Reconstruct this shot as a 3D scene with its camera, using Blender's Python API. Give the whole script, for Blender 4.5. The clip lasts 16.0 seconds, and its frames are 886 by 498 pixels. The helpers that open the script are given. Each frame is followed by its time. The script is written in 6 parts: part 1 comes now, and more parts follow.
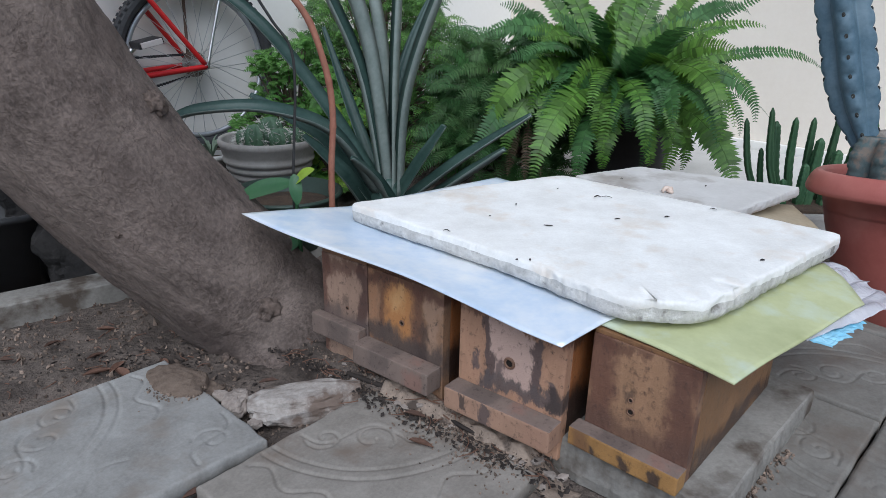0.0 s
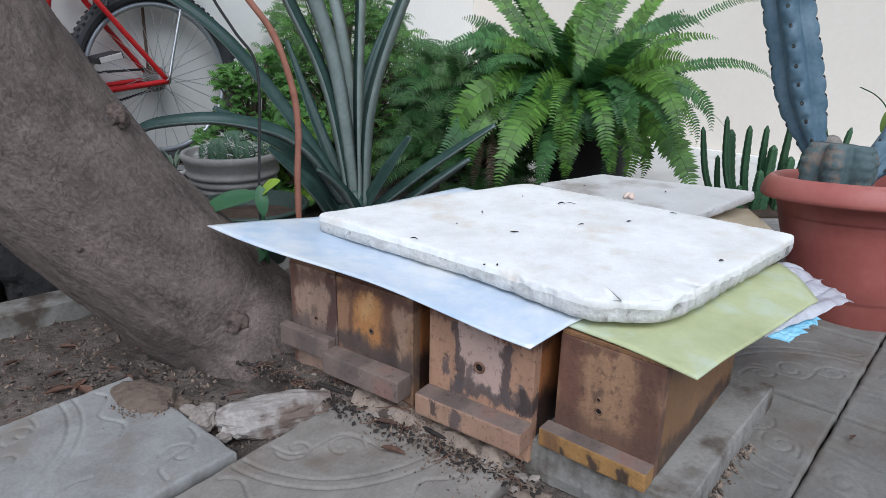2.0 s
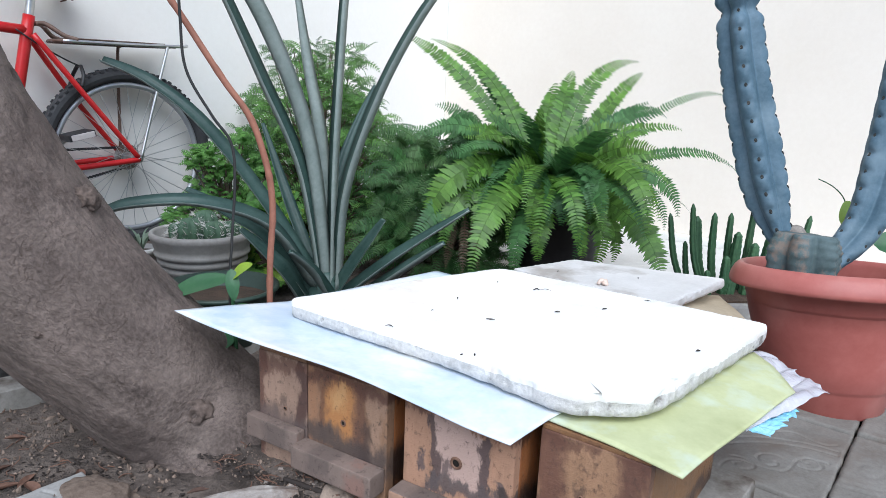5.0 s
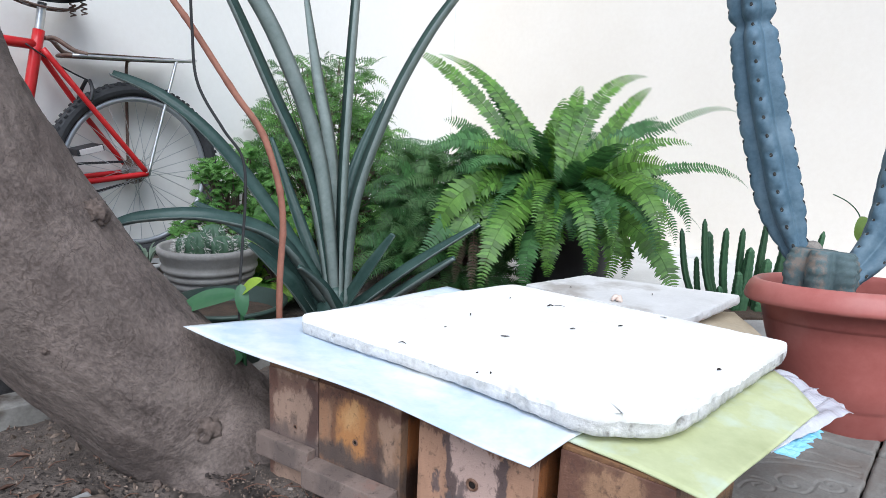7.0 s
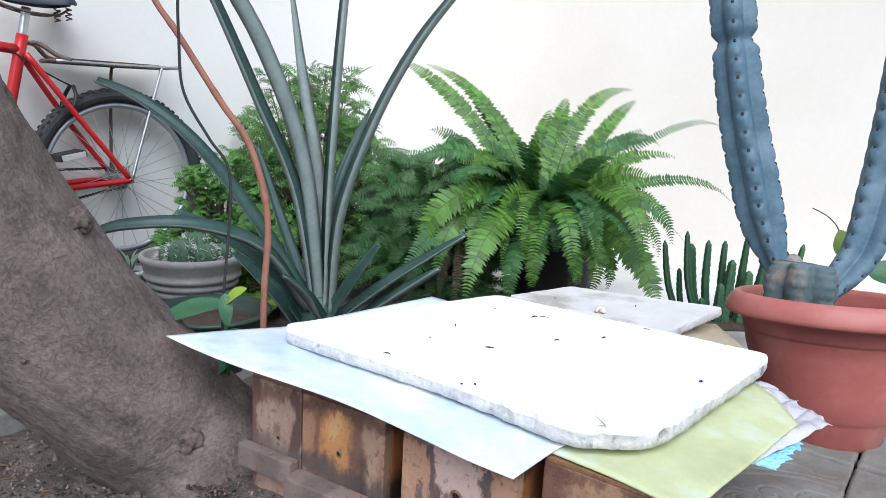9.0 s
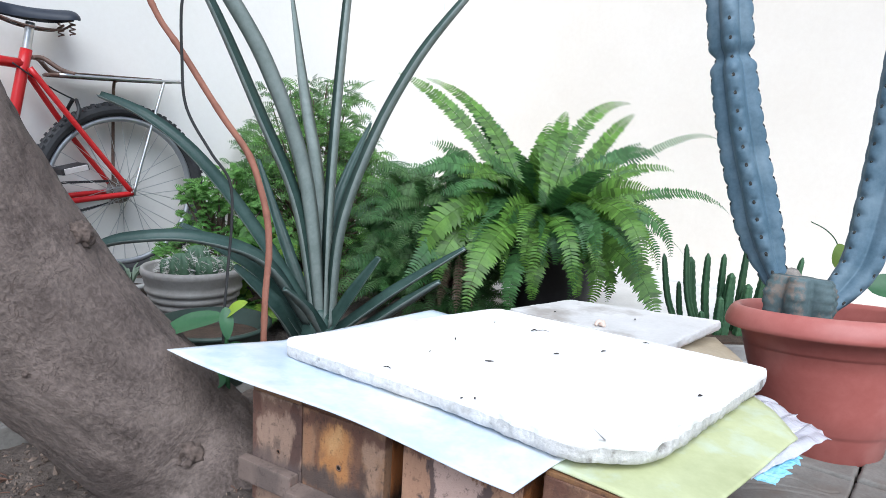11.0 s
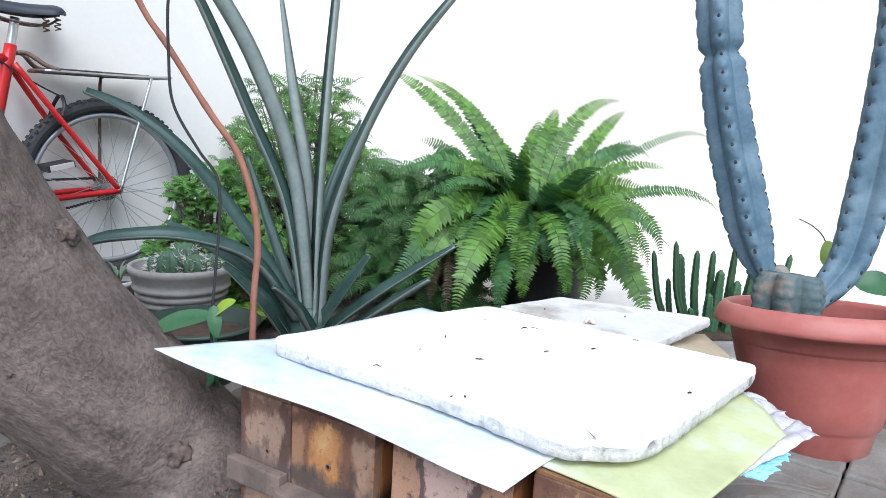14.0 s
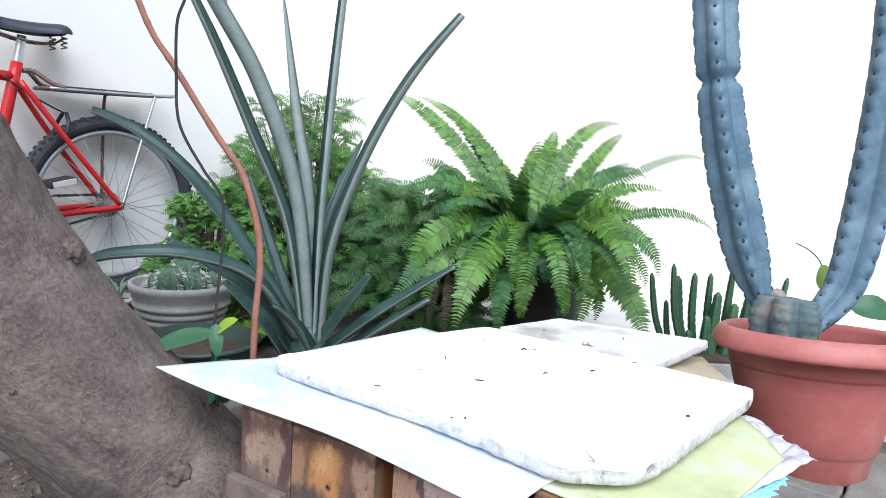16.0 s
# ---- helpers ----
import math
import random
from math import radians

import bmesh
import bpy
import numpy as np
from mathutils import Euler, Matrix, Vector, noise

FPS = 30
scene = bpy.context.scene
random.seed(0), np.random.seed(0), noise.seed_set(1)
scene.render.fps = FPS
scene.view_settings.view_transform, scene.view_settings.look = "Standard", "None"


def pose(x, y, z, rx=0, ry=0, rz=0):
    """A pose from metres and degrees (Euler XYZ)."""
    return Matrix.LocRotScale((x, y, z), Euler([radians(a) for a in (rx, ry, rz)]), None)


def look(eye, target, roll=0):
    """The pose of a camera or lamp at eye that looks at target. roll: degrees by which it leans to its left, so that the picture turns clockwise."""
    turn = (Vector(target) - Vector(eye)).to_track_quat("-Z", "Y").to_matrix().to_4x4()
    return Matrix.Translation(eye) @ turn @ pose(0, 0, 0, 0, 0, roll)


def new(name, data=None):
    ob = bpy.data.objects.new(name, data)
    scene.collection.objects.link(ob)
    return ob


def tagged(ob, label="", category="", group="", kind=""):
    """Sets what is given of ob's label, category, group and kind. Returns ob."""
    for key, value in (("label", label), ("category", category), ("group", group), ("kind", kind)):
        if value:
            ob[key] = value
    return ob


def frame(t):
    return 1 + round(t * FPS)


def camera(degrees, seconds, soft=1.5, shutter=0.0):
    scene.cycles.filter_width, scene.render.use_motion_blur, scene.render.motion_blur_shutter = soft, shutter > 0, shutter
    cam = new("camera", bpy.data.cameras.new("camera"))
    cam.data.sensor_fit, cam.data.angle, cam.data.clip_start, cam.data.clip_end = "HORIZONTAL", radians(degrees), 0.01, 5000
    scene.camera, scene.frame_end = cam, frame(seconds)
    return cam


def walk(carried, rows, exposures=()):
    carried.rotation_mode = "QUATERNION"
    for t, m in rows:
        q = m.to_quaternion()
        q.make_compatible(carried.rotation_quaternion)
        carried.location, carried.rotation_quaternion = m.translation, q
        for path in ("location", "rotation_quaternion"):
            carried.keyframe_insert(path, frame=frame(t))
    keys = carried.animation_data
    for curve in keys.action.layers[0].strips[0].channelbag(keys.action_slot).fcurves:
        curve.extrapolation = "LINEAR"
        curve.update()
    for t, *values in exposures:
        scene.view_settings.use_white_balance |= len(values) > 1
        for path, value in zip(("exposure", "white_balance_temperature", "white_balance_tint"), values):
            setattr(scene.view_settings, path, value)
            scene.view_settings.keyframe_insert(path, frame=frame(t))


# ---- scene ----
cam = camera(67.6, 16.0, soft=0.7)
PATH = [
    (0, (0.0136, 0.014, 0.5882), (0.0128, 1.882, -0.125), 1.2),
    (0.5, (0.0157, 0.01, 0.5852), (0.0585, 1.885, -0.11), 0.8),
    (1, (0.0128, 0.006, 0.5812), (0.0686, 1.881, -0.1137), 0.8),
    (1.5, (0.0088, 0.005, 0.5821), (0.0754, 1.881, -0.1076), 1.1),
    (2, (0.0118, 0.002, 0.5811), (0.111, 1.883, -0.0898), 1.1),
    (2.5, (0.0117, -0.003, 0.5851), (0.1282, 1.89, -0.0514), 0.7),
    (3, (0.0117, -0.002, 0.5861), (0.127, 1.892, -0.0444), 0.6),
    (3.5, (0.0154, -0.011, 0.5972), (0.1614, 1.901, 0.0274), 1.1),
    (6, (-0.0114, 0.038, 0.5876), (0.1805, 1.981, 0.1569), 2.5),
    (6.5, (-0.0133, 0.039, 0.5856), (0.1583, 1.986, 0.1624), 2.1),
    (7, (-0.0144, 0.037, 0.5896), (0.1668, 1.987, 0.1866), 2.4),
    (7.5, (-0.0174, 0.037, 0.5885), (0.1626, 1.99, 0.1945), 2.4),
    (8, (-0.0174, 0.037, 0.5895), (0.1805, 1.989, 0.2009), 2.9),
    (8.5, (-0.0184, 0.036, 0.5905), (0.2032, 1.987, 0.2114), 3.4),
    (9, (-0.0155, 0.035, 0.5935), (0.2101, 1.986, 0.2186), 3.1),
    (11.5, (-0.0166, 0.029, 0.5985), (0.2061, 1.987, 0.2615), 3.2),
    (12, (-0.0176, 0.032, 0.5965), (0.2104, 1.987, 0.2466), 3.6),
    (12.5, (-0.0156, 0.034, 0.5995), (0.2204, 1.989, 0.2478), 3.8),
    (13, (-0.0087, 0.032, 0.6017), (0.2462, 1.986, 0.2584), 3.4),
    (13.5, (-0.0086, 0.033, 0.5997), (0.2501, 1.987, 0.2635), 3.6),
    (14, (-0.0146, 0.034, 0.5986), (0.2383, 1.988, 0.2512), 3.2),
    (14.5, (-0.0168, 0.032, 0.6065), (0.2365, 1.99, 0.2862), 3.4),
    (15, (-0.0178, 0.024, 0.6085), (0.2407, 1.987, 0.3243), 3.4),
    (15.5, (-0.0218, 0.026, 0.6064), (0.231, 1.988, 0.3111), 3.5),
    (16, (-0.0228, 0.024, 0.6064), (0.236, 1.986, 0.3122), 3.8),
]
walk(cam, [(t, look(eye, target, roll)) for t, eye, target, roll in PATH],
     [(0, 0.34, 5740, 7), (1, 0.42, 5740, 7), (2, 0.46, 5740, 7), (2.5, 0.62, 5740, 7), (3, 0.66, 5740, 7), (3.5, 0.86, 5740, 7), (7, 0.94, 5740, 7), (9, 1.0, 5740, 7), (12.5, 1.1, 5740, 7), (16, 1.25, 5740, 7)])

# ---- world, sun and exposure ----
world = bpy.data.worlds.new("world")
scene.world = world
world.use_nodes = True
wn = world.node_tree.nodes
sky = wn.new("ShaderNodeTexSky")
sky.sky_type = "NISHITA"
sky.sun_disc = False
sky.sun_elevation, sky.sun_rotation = radians(48), radians(187)
sky.dust_density, sky.ozone_density = 1.5, 1.5
world.node_tree.links.new(sky.outputs[0], wn["Background"].inputs[0])
wn["Background"].inputs[1].default_value = 0.064
sun_data = bpy.data.lights.new("sun", "SUN")
sun_data.energy, sun_data.angle, sun_data.color = 2.35, radians(55), (1.0, 0.985, 0.97)
sun = new("sun", sun_data)
sun.matrix_world = look((-0.1, -2.8, 4.3), (0, 1, 0))


# ---- helpers for meshes ----
def part(name, bm, material, parent=None, label="", smooth=False):
    """Links a bmesh as one mesh object, under a thing or a part."""
    me = bpy.data.meshes.new(name)
    bm.to_mesh(me)
    bm.free()
    if smooth:
        for poly in me.polygons:
            poly.use_smooth = True
    if material:
        me.materials.append(material)
    ob = new(name, me)
    if parent:
        ob.parent = parent
    return tagged(ob, label)


def thing(name, label, category, m=None, group="", kind=""):
    ob = new(name)
    ob.empty_display_size = 0.05
    if m is not None:
        ob.matrix_world = m
    return tagged(ob, label, category, group, kind)


def block(bm, size, m=None, bevel=0.0, segments=2):
    """A box of that size, centred on the pose m, with rounded edges."""
    got = bmesh.ops.create_cube(bm, size=1.0)["verts"]
    bmesh.ops.scale(bm, vec=size, verts=got)
    if bevel:
        edges = list({e for v in got for e in v.link_edges})
        got = bmesh.ops.bevel(bm, geom=edges, offset=bevel, segments=segments, profile=0.7, affect="EDGES")["verts"]
        got = list({v for v in got})
    if m is not None:
        bmesh.ops.transform(bm, matrix=m, verts=got)
    return bm


def new_block(size, m=None, bevel=0.0, segments=2):
    return block(bmesh.new(), size, m, bevel, segments)


def spline(points, n):
    """n points along a smooth curve through the given ones."""
    p = [Vector(q) for q in points]
    if len(p) == 2:
        return [p[0].lerp(p[1], i / (n - 1)) for i in range(n)]
    out = []
    for i in range(n):
        u = i / (n - 1) * (len(p) - 1)
        k = min(int(u), len(p) - 2)
        f = u - k
        a, b, c, d = p[max(k - 1, 0)], p[k], p[k + 1], p[min(k + 2, len(p) - 1)]
        out.append(0.5 * ((2 * b) + (c - a) * f + (2 * a - 5 * b + 4 * c - d) * f * f + (3 * b - a - 3 * c + d) * f ** 3))
    return out


def ease(values, u):
    x = u * (len(values) - 1)
    k = min(int(x), len(values) - 2)
    return values[k] + (values[k + 1] - values[k]) * (x - k)


def tube(bm, points, radii, sides=10, n=None, closed=True, shape=None, ref=None):
    """A round bar along a smooth curve; radii are spread along it. shape(angle, u) scales the ring."""
    n = n or max(2, 4 * len(points))
    pts = spline(points, n)
    rings = []
    for i, p in enumerate(pts):
        ahead = (pts[min(i + 1, n - 1)] - pts[max(i - 1, 0)]).normalized()
        if ref is None:
            ref = ahead.orthogonal().normalized()
        ref = (ref - ahead * ref.dot(ahead)).normalized()
        side = ahead.cross(ref)
        u = i / (n - 1)
        r = ease(radii, u)
        ring = []
        for k in range(sides):
            a = 2 * math.pi * k / sides
            s = r * (shape(a, u) if shape else 1.0)
            ring.append(bm.verts.new(p + ref * math.cos(a) * s + side * math.sin(a) * s))
        rings.append(ring)
    for a, b in zip(rings, rings[1:]):
        for k in range(sides):
            bm.faces.new((a[k], a[(k + 1) % sides], b[(k + 1) % sides], b[k]))
    if closed:
        bm.faces.new(rings[0][::-1])
        bm.faces.new(rings[-1])
    return bm


def new_tube(points, radii, sides=10, n=None, closed=True, shape=None, ref=None):
    return tube(bmesh.new(), points, radii if isinstance(radii, (list, tuple)) else [radii, radii], sides, n, closed, shape, ref)


def lathe(profile, sides=48, wobble=0.0):
    """A turned body from (radius, height) pairs."""
    bm = bmesh.new()
    rings = []
    for r, z in profile:
        ring = []
        for k in range(sides):
            a = 2 * math.pi * k / sides
            s = r * (1 + wobble * noise.noise((math.cos(a) * 1.3, math.sin(a) * 1.3, z * 6)))
            ring.append(bm.verts.new((s * math.cos(a), s * math.sin(a), z)))
        rings.append(ring)
    for a, b in zip(rings, rings[1:]):
        for k in range(sides):
            bm.faces.new((a[k], a[(k + 1) % sides], b[(k + 1) % sides], b[k]))
    if profile[0][0] > 1e-4:
        bm.faces.new(rings[0][::-1])
    if profile[-1][0] > 1e-4:
        bm.faces.new(rings[-1])
    bmesh.ops.remove_doubles(bm, verts=bm.verts, dist=1e-6)
    return bm


def sheet(nx, ny, place):
    """A grid whose point (u, v), each 0 to 1, goes to place(u, v)."""
    bm = bmesh.new()
    rows = [[bm.verts.new(place(i / nx, j / ny)) for i in range(nx + 1)] for j in range(ny + 1)]
    for j in range(ny):
        for i in range(nx):
            bm.faces.new((rows[j][i], rows[j][i + 1], rows[j + 1][i + 1], rows[j + 1][i]))
    return bm


def thicken(bm, depth):
    """Gives a sheet a thickness on its lower side."""
    faces = list(bm.faces)
    got = bmesh.ops.extrude_face_region(bm, geom=faces)
    moved = [v for v in got["geom"] if isinstance(v, bmesh.types.BMVert)]
    bmesh.ops.translate(bm, verts=moved, vec=(0, 0, -depth))
    bmesh.ops.recalc_face_normals(bm, faces=bm.faces)
    return bm


# ---- materials ----
def material(name, colours, scale=8.0, fine=60.0, rough=(0.6, 0.85), bump=0.3, metal=0.0, stretch=(1, 1, 1), stain=None,
             stain_scale=3.0, stain_range=(0.5, 0.62), random_tint=0.0, distance=0.004, specular=0.4, island=False, fine_mix=0.35):
    """A surface with broad and fine variation between two colours, patches of stain, and relief."""
    mat = bpy.data.materials.new(name)
    mat.use_nodes = True
    nt = mat.node_tree
    n, link = nt.nodes, nt.links.new
    bsdf = n["Principled BSDF"]
    coord = n.new("ShaderNodeTexCoord")
    mapping = n.new("ShaderNodeMapping")
    mapping.inputs["Scale"].default_value = stretch
    link(coord.outputs["Object"], mapping.inputs[0])
    broad = n.new("ShaderNodeTexNoise")
    broad.inputs["Scale"].default_value, broad.inputs["Detail"].default_value, broad.inputs["Roughness"].default_value = scale, 6, 0.62
    small = n.new("ShaderNodeTexNoise")
    small.inputs["Scale"].default_value, small.inputs["Detail"].default_value, small.inputs["Roughness"].default_value = fine, 4, 0.7
    link(mapping.outputs[0], broad.inputs[0])
    link(mapping.outputs[0], small.inputs[0])
    mix = n.new("ShaderNodeMix")
    mix.data_type = "FLOAT"
    mix.inputs[0].default_value = fine_mix
    link(broad.outputs[0], mix.inputs[2])
    link(small.outputs[0], mix.inputs[3])
    ramp = n.new("ShaderNodeValToRGB")
    ramp.color_ramp.elements[0].position, ramp.color_ramp.elements[1].position = 0.3, 0.7
    ramp.color_ramp.elements[0].color, ramp.color_ramp.elements[1].color = (*colours[0], 1), (*colours[1], 1)
    for extra, at in zip(colours[2:], (0.5, 0.6)):
        ramp.color_ramp.elements.new(at).color = (*extra, 1)
    link(mix.outputs[0], ramp.inputs[0])
    colour = ramp.outputs[0]
    if stain:
        patch = n.new("ShaderNodeTexNoise")
        patch.inputs["Scale"].default_value, patch.inputs["Detail"].default_value, patch.inputs["Roughness"].default_value = stain_scale, 5, 0.6
        link(mapping.outputs[0], patch.inputs[0])
        edge = n.new("ShaderNodeMapRange")
        edge.inputs[1].default_value, edge.inputs[2].default_value = stain_range
        link(patch.outputs[0], edge.inputs[0])
        blend = n.new("ShaderNodeMix")
        blend.data_type = "RGBA"
        link(edge.outputs[0], blend.inputs[0])
        link(colour, blend.inputs[6])
        blend.inputs[7].default_value = (*stain, 1)
        colour = blend.outputs[2]
    if random_tint:
        info = n.new("ShaderNodeNewGeometry") if island else n.new("ShaderNodeObjectInfo")
        value = n.new("ShaderNodeMapRange")
        value.inputs[3].default_value, value.inputs[4].default_value = 1 - random_tint, 1 + random_tint
        link(info.outputs["Random Per Island" if island else "Random"], value.inputs[0])
        hsv = n.new("ShaderNodeHueSaturation")
        link(value.outputs[0], hsv.inputs["Value"])
        link(colour, hsv.inputs["Color"])
        colour = hsv.outputs[0]
    link(colour, bsdf.inputs["Base Color"])
    gloss = n.new("ShaderNodeMapRange")
    gloss.inputs[3].default_value, gloss.inputs[4].default_value = rough
    link(small.outputs[0], gloss.inputs[0])
    link(gloss.outputs[0], bsdf.inputs["Roughness"])
    bsdf.inputs["Metallic"].default_value = metal
    bsdf.inputs["Specular IOR Level"].default_value = specular
    if bump:
        relief = n.new("ShaderNodeBump")
        relief.inputs["Strength"].default_value, relief.inputs["Distance"].default_value = bump, distance
        link(mix.outputs[0], relief.inputs["Height"])
        link(relief.outputs[0], bsdf.inputs["Normal"])
    return mat


def leaf_material(name, dark, light, rough=0.45, tint=0.25, through_light=0.25, scale=6.0):
    """Foliage that lets some light through, different from leaf to leaf."""
    mat = material(name, (dark, light), scale=scale, fine=90, rough=(rough, rough + 0.2), bump=0.15, random_tint=tint, island=True, distance=0.002)
    nt = mat.node_tree
    bsdf = nt.nodes["Principled BSDF"]
    out = nt.nodes["Material Output"]
    see = nt.nodes.new("ShaderNodeBsdfTranslucent")
    mix = nt.nodes.new("ShaderNodeMixShader")
    mix.inputs[0].default_value = through_light
    nt.links.new(bsdf.inputs["Base Color"].links[0].from_socket, see.inputs[0])
    nt.links.new(bsdf.outputs[0], mix.inputs[1])
    nt.links.new(see.outputs[0], mix.inputs[2])
    nt.links.new(mix.outputs[0], out.inputs[0])
    return mat


PLASTER = material("cream_plaster", ((0.74, 0.71, 0.66), (0.82, 0.80, 0.76)), scale=1.3, fine=45, rough=(0.8, 0.95), bump=0.25, distance=0.002)
# warm bounce light by the wall corner is put into this plaster's colour
PLASTER_BOUNCE = material("bounce_tinted_plaster", ((0.72, 0.645, 0.56), (0.80, 0.735, 0.655)), scale=1.5, fine=45, rough=(0.8, 0.95), bump=0.25, distance=0.002)
SOIL = material("dry_soil", ((0.040, 0.031, 0.026), (0.20, 0.158, 0.132)), scale=7, fine=85, rough=(0.9, 1.0), bump=1.0, distance=0.02, stain=(0.045, 0.034, 0.028), stain_scale=11, stain_range=(0.48, 0.66), fine_mix=0.5)
PAVER = material("cast_concrete", ((0.165, 0.155, 0.142), (0.345, 0.335, 0.318)), scale=11, fine=190, rough=(0.75, 0.95), bump=0.5, distance=0.002, stain=(0.19, 0.155, 0.125), stain_scale=8, stain_range=(0.50, 0.72))
STONE = material("white_stone", ((0.66, 0.635, 0.60), (0.88, 0.87, 0.845)), scale=14, fine=210, rough=(0.55, 0.8), bump=0.55, distance=0.003, stain=(0.64, 0.54, 0.44), stain_scale=8, stain_range=(0.54, 0.74), fine_mix=0.3)
# pitted, chipped rim; its greyer tone also paints the shade on the slab's side
STONE_RIM_SHADED = material("broken_shaded_stone_rim", ((0.36, 0.34, 0.315), (0.74, 0.72, 0.69)), scale=40, fine=190, rough=(0.8, 1.0), bump=0.9, distance=0.005, stain=(0.24, 0.22, 0.20), stain_scale=30, stain_range=(0.58, 0.66))
MARBLE = material("grey_stone", ((0.46, 0.44, 0.42), (0.62, 0.60, 0.58)), scale=9, fine=120, rough=(0.5, 0.75), bump=0.3, distance=0.003, stain=(0.33, 0.30, 0.27), stain_scale=6)
# the blue and cloudy white put the reflected sky into the base colour
TIN = material("sky_tinted_tin", ((0.50, 0.62, 0.78), (0.76, 0.81, 0.88)), scale=9, fine=40, rough=(0.30, 0.5), bump=0.08, metal=0.25, specular=0.6, stain=(0.82, 0.84, 0.86), stain_scale=5, stain_range=(0.44, 0.60))
BARK = material("grey_brown_bark", ((0.062, 0.046, 0.039), (0.202, 0.156, 0.134)), scale=9, fine=105, rough=(0.85, 1.0), bump=1.0, distance=0.008, stretch=(1.5, 0.9, 1), stain=(0.225, 0.178, 0.152), stain_scale=5, stain_range=(0.42, 0.95), fine_mix=0.5)
# the bark's grain follows the trunk: the coordinates run round it and along it; short ragged cracks between small plates
nt = BARK.node_tree
nt.links.new(nt.nodes["Texture Coordinate"].outputs["UV"], nt.nodes["Mapping"].inputs[0])


def bark_cracks(stretch, scale, turn, limits, ragged):
    """Thin broken lines between plates: 0 in a crack, 1 beside it."""
    n, link = nt.nodes, nt.links.new
    spread = n.new("ShaderNodeMapping")
    spread.inputs["Scale"].default_value, spread.inputs["Rotation"].default_value = stretch, (0, 0, turn)
    warp = n.new("ShaderNodeTexNoise")
    warp.inputs["Scale"].default_value, warp.inputs["Detail"].default_value = 30, 4
    link(n["Texture Coordinate"].outputs["UV"], warp.inputs[0])
    push = n.new("ShaderNodeVectorMath")
    push.operation = "MULTIPLY_ADD"
    push.inputs[1].default_value = (ragged, ragged, 0)
    link(warp.outputs["Color"], push.inputs[0])
    link(n["Texture Coordinate"].outputs["UV"], push.inputs[2])
    link(push.outputs[0], spread.inputs[0])
    cells = n.new("ShaderNodeTexVoronoi")
    cells.feature = "DISTANCE_TO_EDGE"
    cells.inputs["Scale"].default_value = scale
    link(spread.outputs[0], cells.inputs["Vector"])
    some = n.new("ShaderNodeTexNoise")
    some.inputs["Scale"].default_value, some.inputs["Detail"].default_value = 24, 3
    link(n["Texture Coordinate"].outputs["UV"], some.inputs[0])
    gate = n.new("ShaderNodeMapRange")
    gate.inputs[1].default_value, gate.inputs[2].default_value = 0.44, 0.62
    gate.inputs[3].default_value, gate.inputs[4].default_value = 0.001, limits
    link(some.outputs[0], gate.inputs[0])
    line = n.new("ShaderNodeMapRange")
    line.inputs[1].default_value = 0.0
    link(gate.outputs[0], line.inputs[2])
    link(cells.outputs["Distance"], line.inputs[0])
    return line.outputs[0]


fine_cracks = bark_cracks((2.2, 1.0, 1), 24, 0.25, 0.022, 0.06)
long_cracks = bark_cracks((1.0, 2.0, 1), 17, -0.3, 0.014, 0.07)
both = nt.nodes.new("ShaderNodeMath")
both.operation = "MULTIPLY"
nt.links.new(fine_cracks, both.inputs[0])
nt.links.new(long_cracks, both.inputs[1])
total = nt.nodes.new("ShaderNodeMath")
total.operation = "MULTIPLY_ADD"
total.inputs[1].default_value = 0.06
relief = nt.nodes["Bump"]
nt.links.new(both.outputs[0], total.inputs[0])
nt.links.new(relief.inputs["Height"].links[0].from_socket, total.inputs[2])
nt.links.new(total.outputs[0], relief.inputs["Height"])
dirt = nt.nodes.new("ShaderNodeMix")
dirt.data_type = "RGBA"
nt.links.new(both.outputs[0], dirt.inputs[0])
bark_bsdf = nt.nodes["Principled BSDF"]
nt.links.new(bark_bsdf.inputs["Base Color"].links[0].from_socket, dirt.inputs[7])
dirt.inputs[6].default_value = (0.088, 0.065, 0.054, 1)
bark_ramp = nt.nodes["Color Ramp"].color_ramp
bark_ramp.elements[0].position, bark_ramp.elements[1].position = 0.39, 0.61
# broad dark patches: wet stain and the curved trunk's shading, both in the colour
damp_shade = nt.nodes.new("ShaderNodeTexNoise")
damp_shade.inputs["Scale"].default_value, damp_shade.inputs["Detail"].default_value = 3.2, 5
nt.links.new(nt.nodes["Mapping"].outputs[0], damp_shade.inputs[0])
damp_shade_edge = nt.nodes.new("ShaderNodeMapRange")
damp_shade_edge.inputs[1].default_value, damp_shade_edge.inputs[2].default_value, damp_shade_edge.inputs[4].default_value = 0.46, 0.66, 0.55
nt.links.new(damp_shade.outputs[0], damp_shade_edge.inputs[0])
wet_shade = nt.nodes.new("ShaderNodeMix")
wet_shade.data_type = "RGBA"
nt.links.new(damp_shade_edge.outputs[0], wet_shade.inputs[0])
nt.links.new(dirt.outputs[2], wet_shade.inputs[6])
wet_shade.inputs[7].default_value = (0.066, 0.047, 0.040, 1)
nt.links.new(wet_shade.outputs[2], bark_bsdf.inputs["Base Color"])


